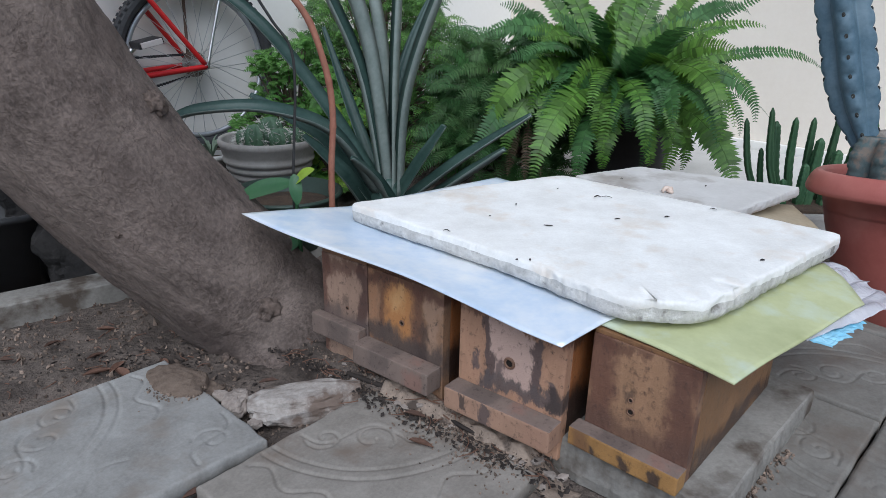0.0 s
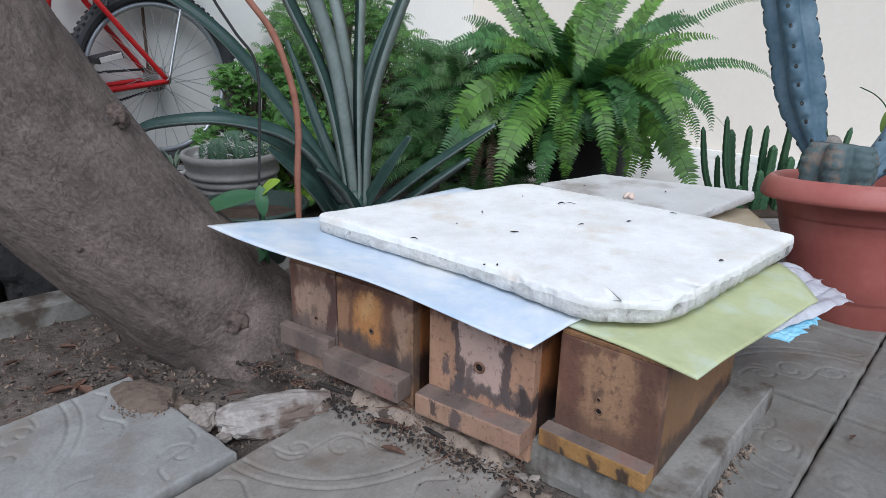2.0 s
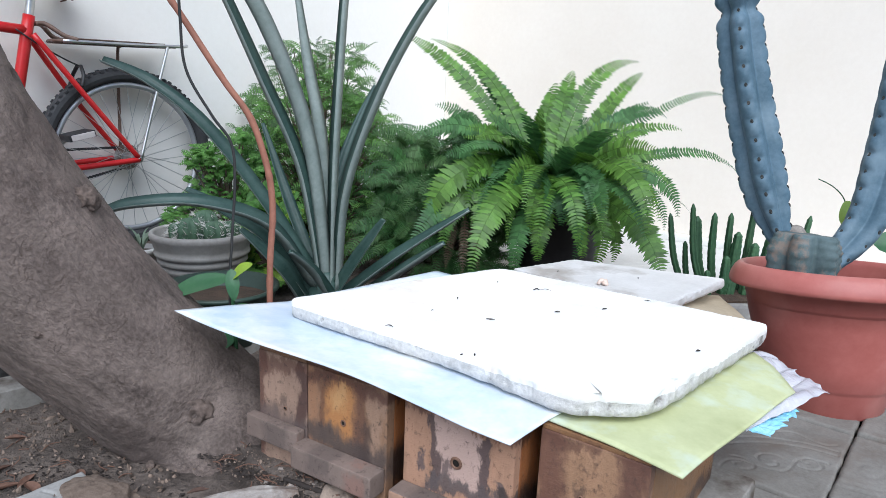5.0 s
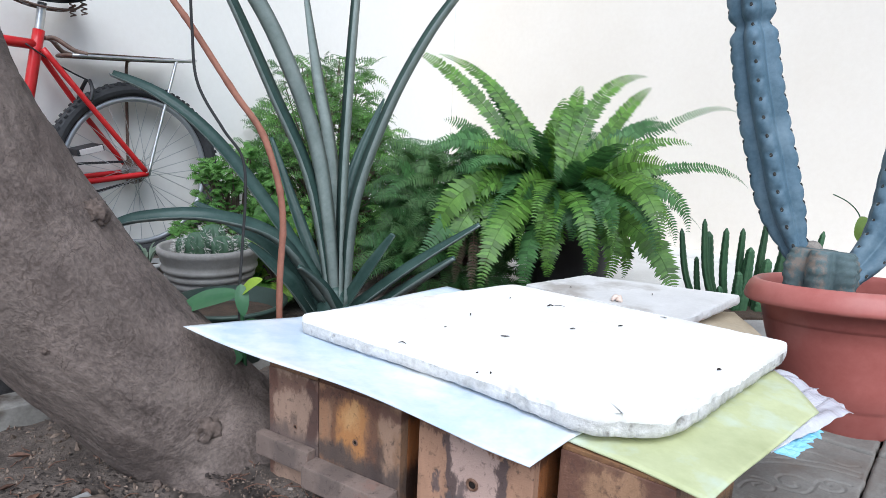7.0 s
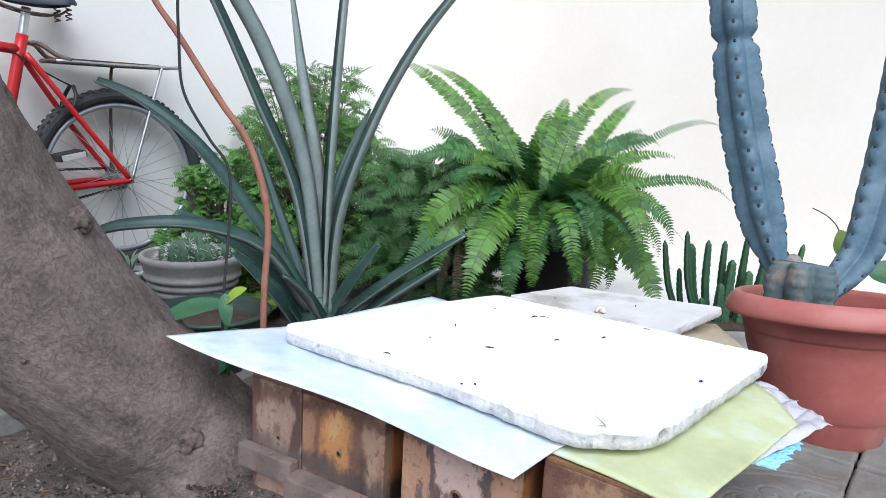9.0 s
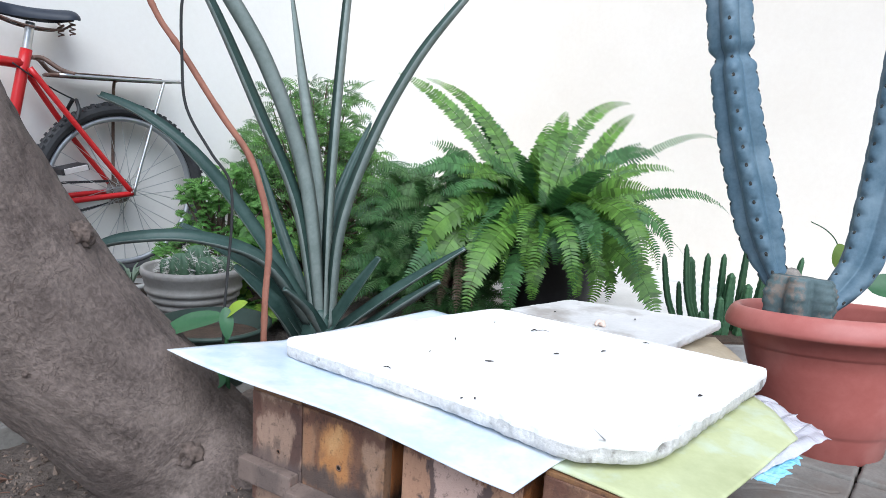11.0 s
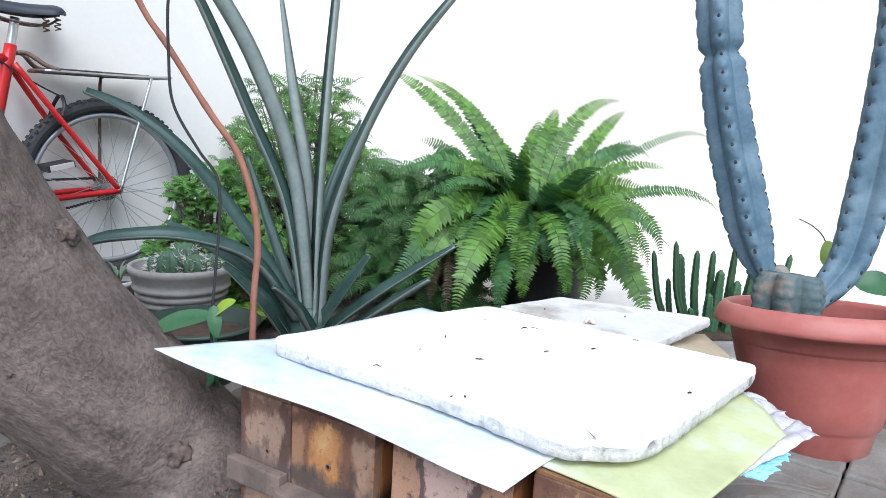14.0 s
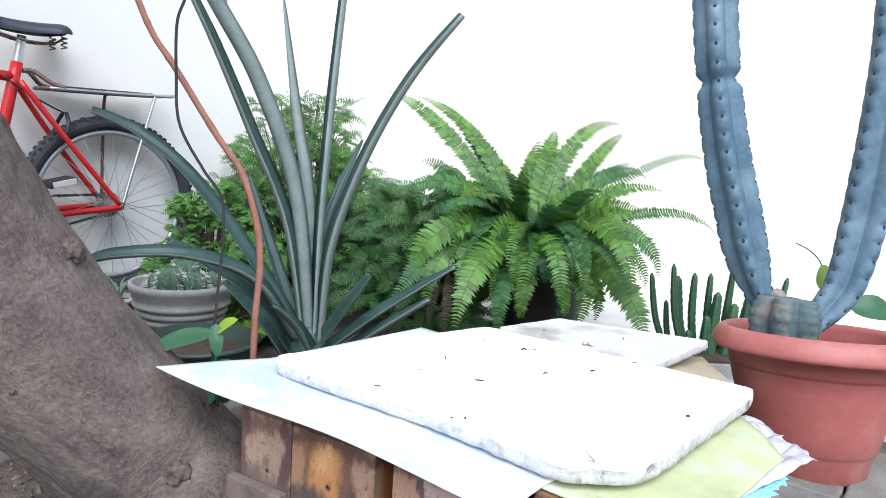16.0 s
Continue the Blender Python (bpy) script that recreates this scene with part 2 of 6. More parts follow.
def stained_board(name, paint, stains, rough=(0.45, 0.8), seed=0.0, ragged=0.034, grime=(0.040, 0.026, 0.022), grime_range=(0.55, 0.70)):
    """A weathered board; each stain or painted shade band is (x, z, half width, half height, softness, colour,
    strength) on its face, with ragged rims.
    """
    mat = bpy.data.materials.new(name)
    mat.use_nodes = True
    nt = mat.node_tree
    n, link = nt.nodes, nt.links.new
    bsdf = n["Principled BSDF"]
    coord = n.new("ShaderNodeTexCoord")

    def cloud(scale, stretch, detail=6, roughness=0.65):
        m = n.new("ShaderNodeMapping")
        m.inputs["Scale"].default_value, m.inputs["Location"].default_value = stretch, (seed, seed * 1.7, seed * 0.6)
        t = n.new("ShaderNodeTexNoise")
        t.inputs["Scale"].default_value, t.inputs["Detail"].default_value, t.inputs["Roughness"].default_value = scale, detail, roughness
        link(coord.outputs["Object"], m.inputs[0])
        link(m.outputs[0], t.inputs[0])
        return t

    def math_node(kind, a, b):
        m = n.new("ShaderNodeMath")
        m.operation = kind
        for k, q in enumerate((a, b)):
            if isinstance(q, (int, float)):
                m.inputs[k].default_value = q
            else:
                link(q, m.inputs[k])
        return m.outputs[0]
    grain = cloud(60, (1, 1, 0.22))
    broad = cloud(14, (1, 1, 0.6))
    ramp = n.new("ShaderNodeValToRGB")
    ramp.color_ramp.elements[0].position, ramp.color_ramp.elements[1].position = 0.3, 0.7
    ramp.color_ramp.elements[0].color, ramp.color_ramp.elements[1].color = (*[c * 0.74 for c in paint], 1), (*[min(1, c * 1.2) for c in paint], 1)
    link(math_node("ADD", math_node("MULTIPLY", grain.outputs[0], 0.45), math_node("MULTIPLY", broad.outputs[0], 0.55)), ramp.inputs[0])
    colour = ramp.outputs[0]
    warp = cloud(70, (1, 1, 0.5), 5, 0.7)
    slow = cloud(17, (1, 1, 0.7), 3, 0.5)
    push = n.new("ShaderNodeVectorMath")
    push.operation = "MULTIPLY_ADD"
    push.inputs[1].default_value = (ragged, 0, ragged * 1.6)
    link(warp.outputs["Color"], push.inputs[0])
    link(coord.outputs["Object"], push.inputs[2])
    again = n.new("ShaderNodeVectorMath")
    again.operation = "MULTIPLY_ADD"
    again.inputs[1].default_value = (ragged * 1.6, 0, ragged * 2)
    link(slow.outputs["Color"], again.inputs[0])
    link(push.outputs[0], again.inputs[2])
    split = n.new("ShaderNodeSeparateXYZ")
    link(again.outputs[0], split.inputs[0])
    off_x, off_z = ragged * 1.3, ragged * 1.8
    for x, z, hx, hz, soft, tone, strength in stains:
        masks = []
        for out, c, half in ((split.outputs[0], x + off_x, hx), (split.outputs[2], z + off_z, hz)):
            dist = math_node("ABSOLUTE", math_node("SUBTRACT", out, c), 0)
            edge = n.new("ShaderNodeMapRange")
            edge.interpolation_type = "SMOOTHSTEP"
            edge.inputs[1].default_value, edge.inputs[2].default_value = half - soft, half + soft
            edge.inputs[3].default_value, edge.inputs[4].default_value = 1.0, 0.0
            link(dist, edge.inputs[0])
            masks.append(edge.outputs[0])
        mix = n.new("ShaderNodeMix")
        mix.data_type = "RGBA"
        link(math_node("MULTIPLY", math_node("MULTIPLY", masks[0], masks[1]), strength), mix.inputs[0])
        link(colour, mix.inputs[6])
        mix.inputs[7].default_value = (*tone, 1)
        colour = mix.outputs[2]
    speckle = cloud(120, (1, 1, 0.8), 6, 0.75)
    patch = n.new("ShaderNodeMapRange")
    patch.inputs[1].default_value, patch.inputs[2].default_value = grime_range
    patch.inputs[4].default_value = 0.8
    link(speckle.outputs[0], patch.inputs[0])
    mix = n.new("ShaderNodeMix")
    mix.data_type = "RGBA"
    link(patch.outputs[0], mix.inputs[0])
    link(colour, mix.inputs[6])
    mix.inputs[7].default_value = (*grime, 1)
    link(mix.outputs[2], bsdf.inputs["Base Color"])
    gloss = n.new("ShaderNodeMapRange")
    gloss.inputs[3].default_value, gloss.inputs[4].default_value = rough
    link(broad.outputs[0], gloss.inputs[0])
    link(gloss.outputs[0], bsdf.inputs["Roughness"])
    relief = n.new("ShaderNodeBump")
    relief.inputs["Strength"].default_value, relief.inputs["Distance"].default_value = 0.6, 0.0025
    link(math_node("ADD", grain.outputs[0], speckle.outputs[0]), relief.inputs["Height"])
    link(relief.outputs[0], bsdf.inputs["Normal"])
    return mat


# tone of small spots and of some bands darker towards the bottom
NEAR_BLACK = (0.050, 0.036, 0.033)
UMBER = (0.115, 0.052, 0.036)
WOOD = stained_board("brown_boards", (0.22, 0.115, 0.062), [(0.10, 0.03, 0.3, 0.05, 0.02, NEAR_BLACK, 0.8)], (0.45, 0.75), 1.0)
# bands near z 0.19 paint the shade cast by the sheets above
WOOD_STREAK = stained_board("streaked_grey_boards", (0.33, 0.215, 0.155), [
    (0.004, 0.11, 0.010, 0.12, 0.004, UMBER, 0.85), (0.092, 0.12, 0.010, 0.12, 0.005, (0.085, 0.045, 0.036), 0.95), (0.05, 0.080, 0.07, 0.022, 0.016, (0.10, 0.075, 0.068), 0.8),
    (0.05, 0.184, 0.07, 0.012, 0.006, UMBER, 0.7), (0.048, 0.118, 0.008, 0.012, 0.004, NEAR_BLACK, 0.5)], (0.6, 0.85), 7.7)
WOOD_OCHRE = stained_board("ochre_boards", (0.27, 0.155, 0.092), [
    # amber varnish patch, then a pale highlight painted in its middle
    (0.068, 0.135, 0.027, 0.045, 0.014, (0.43, 0.195, 0.068), 0.95), (0.066, 0.150, 0.010, 0.02, 0.010, (0.58, 0.34, 0.15), 0.7), (0.036, 0.13, 0.009, 0.07, 0.007, (0.15, 0.070, 0.040), 0.8), (0.012, 0.13, 0.010, 0.08, 0.005, (0.34, 0.17, 0.09), 0.6),
    (0.105, 0.13, 0.012, 0.07, 0.008, (0.13, 0.060, 0.038), 0.75), (0.137, 0.13, 0.014, 0.06, 0.006, (0.36, 0.235, 0.165), 0.6), (0.076, 0.183, 0.09, 0.012, 0.007, UMBER, 0.85), (0.076, 0.078, 0.09, 0.018, 0.012, (0.075, 0.058, 0.052), 0.9), (0.118, 0.10, 0.010, 0.03, 0.007, NEAR_BLACK, 0.7)], (0.35, 0.7), 2.4)
WOOD_PALE = stained_board("pinkish_flaking_boards", (0.40, 0.225, 0.142), [
    (0.087, 0.128, 0.034, 0.046, 0.0025, (0.50, 0.350, 0.295), 0.95), (0.050, 0.120, 0.0065, 0.055, 0.0025, (0.105, 0.070, 0.064), 0.95), (0.127, 0.120, 0.008, 0.050, 0.0025, (0.105, 0.072, 0.068), 0.95),
    (0.025, 0.108, 0.007, 0.014, 0.0025, (0.12, 0.085, 0.08), 0.9), (0.153, 0.098, 0.007, 0.014, 0.003, (0.12, 0.085, 0.08), 0.9), (0.085, 0.186, 0.10, 0.010, 0.005, (0.14, 0.065, 0.045), 0.9), (0.10, 0.080, 0.07, 0.010, 0.004, (0.10, 0.078, 0.075), 0.9),
    (0.165, 0.085, 0.02, 0.016, 0.005, NEAR_BLACK, 0.9), (0.065, 0.10, 0.006, 0.012, 0.0025, (0.12, 0.085, 0.08), 0.85)], (0.6, 0.85), 4.2, 0.030)
WOOD_TAN = stained_board("tan_speckled_boards", (0.34, 0.195, 0.112), [
    (0.014, 0.11, 0.020, 0.12, 0.010, (0.135, 0.060, 0.042), 0.85), (0.124, 0.11, 0.018, 0.12, 0.009, (0.12, 0.056, 0.040), 0.9), (0.07, 0.075, 0.09, 0.020, 0.018, (0.115, 0.062, 0.045), 0.8), (0.07, 0.192, 0.09, 0.010, 0.006, UMBER, 0.7),
    (0.050, 0.135, 0.004, 0.006, 0.003, NEAR_BLACK, 0.6)], (0.4, 0.7), 9.9, 0.030, (0.085, 0.045, 0.034), (0.52, 0.68))
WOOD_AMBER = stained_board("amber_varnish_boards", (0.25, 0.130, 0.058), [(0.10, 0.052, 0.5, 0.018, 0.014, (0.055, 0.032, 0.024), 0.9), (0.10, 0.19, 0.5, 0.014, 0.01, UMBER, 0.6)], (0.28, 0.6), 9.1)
WOOD_SIDE = stained_board("dark_foot_varnish_boards", (0.30, 0.115, 0.042), [(0.1, 0.06, 0.5, 0.035, 0.02, (0.022, 0.015, 0.013), 0.95), (0.1, 0.19, 0.5, 0.02, 0.01, (0.06, 0.028, 0.02), 0.8)], (0.25, 0.55), 3.3)
WOOD_GREY = stained_board("weathered_ledge", (0.185, 0.135, 0.112), [(0.05, 0.055, 0.02, 0.03, 0.01, (0.10, 0.075, 0.065), 0.7), (0.12, 0.045, 0.02, 0.02, 0.008, (0.24, 0.125, 0.095), 0.6)], (0.75, 0.95), 5.5)
LEDGE_PINK = stained_board("worn_pink_ledge", (0.36, 0.215, 0.145), [(0.034, 0.050, 0.008, 0.016, 0.003, NEAR_BLACK, 0.85), (0.078, 0.050, 0.011, 0.022, 0.003, (0.10, 0.072, 0.068), 0.9), (0.15, 0.05, 0.02, 0.03, 0.01, (0.33, 0.19, 0.13), 0.8)], (0.6, 0.85), 6.1)
LEDGE_AMBER = stained_board("amber_ledge", (0.36, 0.195, 0.070), [(0.012, 0.05, 0.012, 0.02, 0.006, (0.17, 0.09, 0.05), 0.8), (0.030, 0.046, 0.005, 0.006, 0.003, NEAR_BLACK, 0.9), (0.075, 0.046, 0.006, 0.006, 0.003, NEAR_BLACK, 0.9), (0.108, 0.045, 0.007, 0.008, 0.003, NEAR_BLACK, 0.9)], (0.3, 0.6), 8.3, 0.02)
DARK = material("dark_opening", ((0.008, 0.006, 0.005), (0.02, 0.014, 0.01)), rough=(0.9, 1.0), bump=0)
RESIN = material("brown_resin", ((0.10, 0.05, 0.03), (0.26, 0.15, 0.10)), scale=60, fine=200, rough=(0.4, 0.7), bump=0.4)
YELLOW = material("yellow_green_plastic", ((0.36, 0.38, 0.19), (0.55, 0.57, 0.33)), scale=9, fine=30, rough=(0.35, 0.55), bump=0.1, stain=(0.50, 0.55, 0.42), stain_scale=12, stain_range=(0.55, 0.7))
TERRACOTTA = material("terracotta_plastic", ((0.31, 0.082, 0.066), (0.43, 0.142, 0.12)), scale=5, fine=50, rough=(0.38, 0.55), bump=0.08, stain=(0.48, 0.22, 0.185), stain_scale=6, stain_range=(0.55, 0.85))
POT_GREY = material("grey_brown_plastic", ((0.20, 0.185, 0.17), (0.38, 0.36, 0.335)), scale=6, fine=70, rough=(0.5, 0.75), bump=0.15, stain=(0.44, 0.42, 0.39), stain_scale=5, stain_range=(0.5, 0.8))
BLACK_PLASTIC = material("black_plastic", ((0.010, 0.010, 0.011), (0.03, 0.03, 0.032)), scale=8, fine=60, rough=(0.35, 0.6), bump=0.1)
POT_SOIL = material("potting_soil", ((0.03, 0.02, 0.014), (0.12, 0.08, 0.055)), scale=30, fine=160, rough=(0.9, 1), bump=1.0, distance=0.01)


PAVER_DUSTY = material("dusty_cast_concrete", ((0.150, 0.131, 0.112), (0.318, 0.288, 0.254)), scale=10, fine=180, rough=(0.8, 0.97), bump=0.5, distance=0.002, stain=(0.150, 0.112, 0.086), stain_scale=8, stain_range=(0.50, 0.68))
# right-hand slabs: brown dirt, plus the shade there as a darker base colour
PAVER_DIRTY_SHADED = material("dirty_shaded_cast_concrete", ((0.105, 0.094, 0.082), (0.250, 0.235, 0.212)), scale=9, fine=160, rough=(0.75, 0.95), bump=0.5, distance=0.002, stain=(0.125, 0.098, 0.078), stain_scale=7, stain_range=(0.46, 0.68))
# dirt, and for the base slab also the hive box's shade, darken this concrete
OLD_CONCRETE = material("dirty_shaded_concrete", ((0.15, 0.137, 0.12), (0.33, 0.31, 0.282)), scale=10, fine=150, rough=(0.8, 0.95), bump=0.6, distance=0.003, stain=(0.085, 0.065, 0.05), stain_scale=11, stain_range=(0.5, 0.66))
PALE_CONCRETE = material("pale_concrete", ((0.44, 0.425, 0.40), (0.60, 0.585, 0.56)), scale=6, fine=120, rough=(0.8, 0.95), bump=0.3, distance=0.002)
# ---- ground and walls ----
def ground_height(x, y):
    away = max(0.0, min(1.0, (0.695 * (x - 0.389) - 0.72 * (y - 3.82) < 0.0) * 0.0 + (0.62 - (0.72 * (3.82 - y) - 0.695 * (0.389 - x))) / 0.25))
    s = (x + 0.188) * 0.791 - (y - 1.034) * 0.612
    d = -((x + 0.188) * 0.612 + (y - 1.034) * 0.791)
    bank = max(0.0, min(1.0, (0.052 - d) / 0.03)) * max(0.0, min(1.0, (d + 0.10) / 0.05)) * max(0.0, min(1.0, (s + 0.12) / 0.08)) * max(0.0, min(1.0, (0.46 - s) / 0.05))
    return (-0.030 + 0.040 * bank + 0.075 * away * (x < 0.1) + 0.010 * noise.noise((x * 3, y * 3, 0.3)) + 0.007 * noise.noise((x * 11, y * 11, 2.0))
            + 0.005 * noise.noise((x * 34, y * 34, 5.0)) + 0.003 * noise.noise((x * 80, y * 80, 7.0)))


def ground_place(u, v):
    def spread(a):
        a = 2 * a - 1
        return 1.7 * a + 60.0 * abs(a) ** 7 * (1 if a > 0 else -1)
    x, y = spread(u), 1.0 + spread(v)
    return (x, y, ground_height(x, y) if math.hypot(x, y - 1.0) < 4 else -0.03)


ground = part("ground", sheet(340, 340, ground_place), SOIL, smooth=True)
tagged(ground, "bare dry brown garden soil with litter", "ground", kind="structure")

CORNER = (0.352, 3.82)
wall = part("wall_west", new_block((5.2, 0.15, 3.4), pose(-2.6, 0.075, 0)), PLASTER)
wall.matrix_world = pose(*CORNER, 1.55, 0, 0, 46)
tagged(wall, "cream plastered garden wall behind the bicycle", "wall", kind="structure")
wall = part("wall_north", new_block((5.2, 0.15, 3.4), pose(2.601, 0.075, 0)), PLASTER_BOUNCE)
wall.matrix_world = pose(*CORNER, 1.55, 0, 0, -44)
tagged(wall, "cream plastered garden wall with a warm bounce-light tint behind the ferns", "wall", kind="structure")
plinth = part("baseboard", new_block((4.9, 0.02, 0.07), pose(2.6, -0.012, 0), 0.004), PLASTER)
plinth.matrix_world = pose(*CORNER, 0.0, 0, 0, -44)
tagged(plinth, "low plaster plinth at the foot of the wall", "wall base", kind="structure")
terrace = part("pavement", new_block((4.2, 1.05, 0.05), pose(2.6, -0.56, 0), 0.006), PALE_CONCRETE)
terrace.matrix_world = pose(*CORNER, -0.022, 0, 0, -44)
tagged(terrace, "pale concrete strip along the wall", "pavement", kind="structure")

# ---- slabs and sheets on the boxes ----
def outline(corners, radii, steps=7, along=26, rough=0.0, seed=0.0):
    """The rim of a plate with rounded corners, slightly uneven."""
    pts = []
    c = [Vector((*q, 0)) for q in corners]
    k = len(c)
    ends = []
    for i in range(k):
        a, b, d = c[i - 1], c[i], c[(i + 1) % k]
        r = radii[i]
        p, q = b + (a - b).normalized() * r, b + (d - b).normalized() * r
        ends.append([p * (1 - t) ** 2 + b * 2 * t * (1 - t) + q * t * t for t in [j / steps for j in range(steps + 1)]])
    for i in range(k):
        pts += ends[i]
        p, q = ends[i][-1], ends[(i + 1) % k][0]
        pts += [p.lerp(q, j / along) for j in range(1, along)]
    mid = sum(c, Vector()) / k
    return [p + (p - mid).normalized() * rough * (0.5 * noise.noise((p.x * 21, p.y * 21, seed)) + 0.6 * noise.noise((p.x * 90, p.y * 90, seed + 3))) for p in pts], mid


def plate(corners, radii, bottom, top, rough=0.003, seed=0.0, along=90, chipped=None):
    """A stone plate with a worn, chipped rim."""
    rim, mid = outline(corners, radii, rough=rough, seed=seed, along=along)
    bm = bmesh.new()
    t = top - bottom
    levels = [(0.012, 0.0), (0.003, 0.10), (0.0, 0.35), (0.0, 0.65), (0.001, 0.86), (0.0028, 0.97), (0.007, 1.0), (0.05, 1.0), (0.11, 1.0)]
    rings = []
    for inset, h in levels:
        ring = []
        for p in rim:
            q = p + (mid - p).normalized() * inset
            e = rough * (0.9 * noise.noise((q.x * 110, q.y * 110, h * 5 + seed)) + 0.8 * noise.noise((q.x * 38, q.y * 38, h * 3 + seed)) - 2.0 * max(0.0, noise.noise((q.x * 17, q.y * 17, seed + 4)) - 0.25) * (h > 0.6))
            if chipped:
                near = max(0.0, 1 - (Vector((p.x, p.y)) - Vector(chipped[0])).length / chipped[1])
                e -= 0.011 * near ** 0.5 * max(0.0, 0.25 + noise.noise((p.x * 42, p.y * 42, h * 2.2))) * (h > 0.2) + 0.004 * near * max(0.0, noise.noise((p.x * 130, p.y * 130, h * 6)))
            q = q + (q - mid).normalized() * (e if 0.05 < h < 0.99 or (chipped and h < 1.0) else 0)
            q.z = bottom + t * h + (0.0009 * noise.noise((q.x * 18, q.y * 18, seed)) if h == 1.0 else rough * 0.4 * noise.noise((q.x * 70, q.y * 70, 9 + h)) * (h > 0.05))
            ring.append(bm.verts.new(q))
        rings.append(ring)
    n = len(rim)
    for k, (a, b) in enumerate(zip(rings, rings[1:])):
        for i in range(n):
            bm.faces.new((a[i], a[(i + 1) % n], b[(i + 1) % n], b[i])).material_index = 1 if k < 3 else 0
    bm.faces.new(rings[0][::-1])
    bm.faces.new(rings[-1])
    bmesh.ops.recalc_face_normals(bm, faces=bm.faces)
    return bm


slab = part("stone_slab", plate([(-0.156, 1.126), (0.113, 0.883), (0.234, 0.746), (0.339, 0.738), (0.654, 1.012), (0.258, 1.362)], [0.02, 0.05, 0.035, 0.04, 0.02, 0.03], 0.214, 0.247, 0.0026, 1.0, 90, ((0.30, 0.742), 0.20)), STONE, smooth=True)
# lower rim rings: rough stone with side shade in its colour
slab.data.materials.append(STONE_RIM_SHADED)
tagged(slab, "thick white stone slab with chipped edges on the boxes", "slab")
slab_b = part("stone_slab", plate([(0.533, 1.148), (0.745, 1.33), (0.452, 1.485), (0.288, 1.388)], [0.008, 0.01, 0.01, 0.01], 0.216, 0.238, 0.0015, 5.0), MARBLE)
slab_b.data.materials.append(MARBLE)
tagged(slab_b, "thin grey stone slab behind the white one", "slab")


def tin_place(u, v):
    a, b, c, d = Vector((-0.331, 1.086, 0)), Vector((0.157, 0.710, 0)), Vector((0.55, 1.02, 0)), Vector((0.13, 1.46, 0))
    p = (a * (1 - u) + b * u) * (1 - v) + (d * (1 - u) + c * u) * v
    front = max(0.0, 1 - v / 0.16)
    bow = -0.006 * front * math.sin(u * math.pi * 2.2 + 0.5) - 0.005 * front * u
    p.z = 0.211 + bow + 0.0012 * noise.noise((p.x * 6, p.y * 6, 3)) * front + 0.028 * max(0.0, 1 - u / 0.9 - v / 0.36)
    return p


tin = part("tin_sheet", thicken(sheet(70, 40, tin_place), 0.0012), TIN, smooth=False)
for poly in tin.data.polygons:
    poly.use_smooth = abs(poly.normal.z) > 0.5
tagged(tin, "thin pale metal sheet, sky reflection in its bluish colour, under the stone slab", "metal sheet")


def yellow_place(u, v):
    a, b, c, d = Vector((0.204, 0.772, 0)), Vector((0.334, 0.638, 0)), Vector((0.613, 0.868, 0)), Vector((0.616, 0.99, 0))
    p = (a * (1 - u) + b * u) * (1 - v) + (d * (1 - u) + c * u) * v
    out = max(0.0, (u - 0.45) / 0.55)
    p.z = 0.2065 - 0.007 * out ** 1.5 * (0.4 + 0.6 * abs(2 * v - 1)) + 0.002 * math.sin(v * 9) * out - 0.008 * v * out
    return p


yellow = part("plastic_sheet", thicken(sheet(24, 30, yellow_place), 0.0016), YELLOW)
for poly in yellow.data.polygons:
    poly.use_smooth = abs(poly.normal.z) > 0.5
tagged(yellow, "stained yellow-green translucent plastic sheet under the stone slab", "plastic sheet")


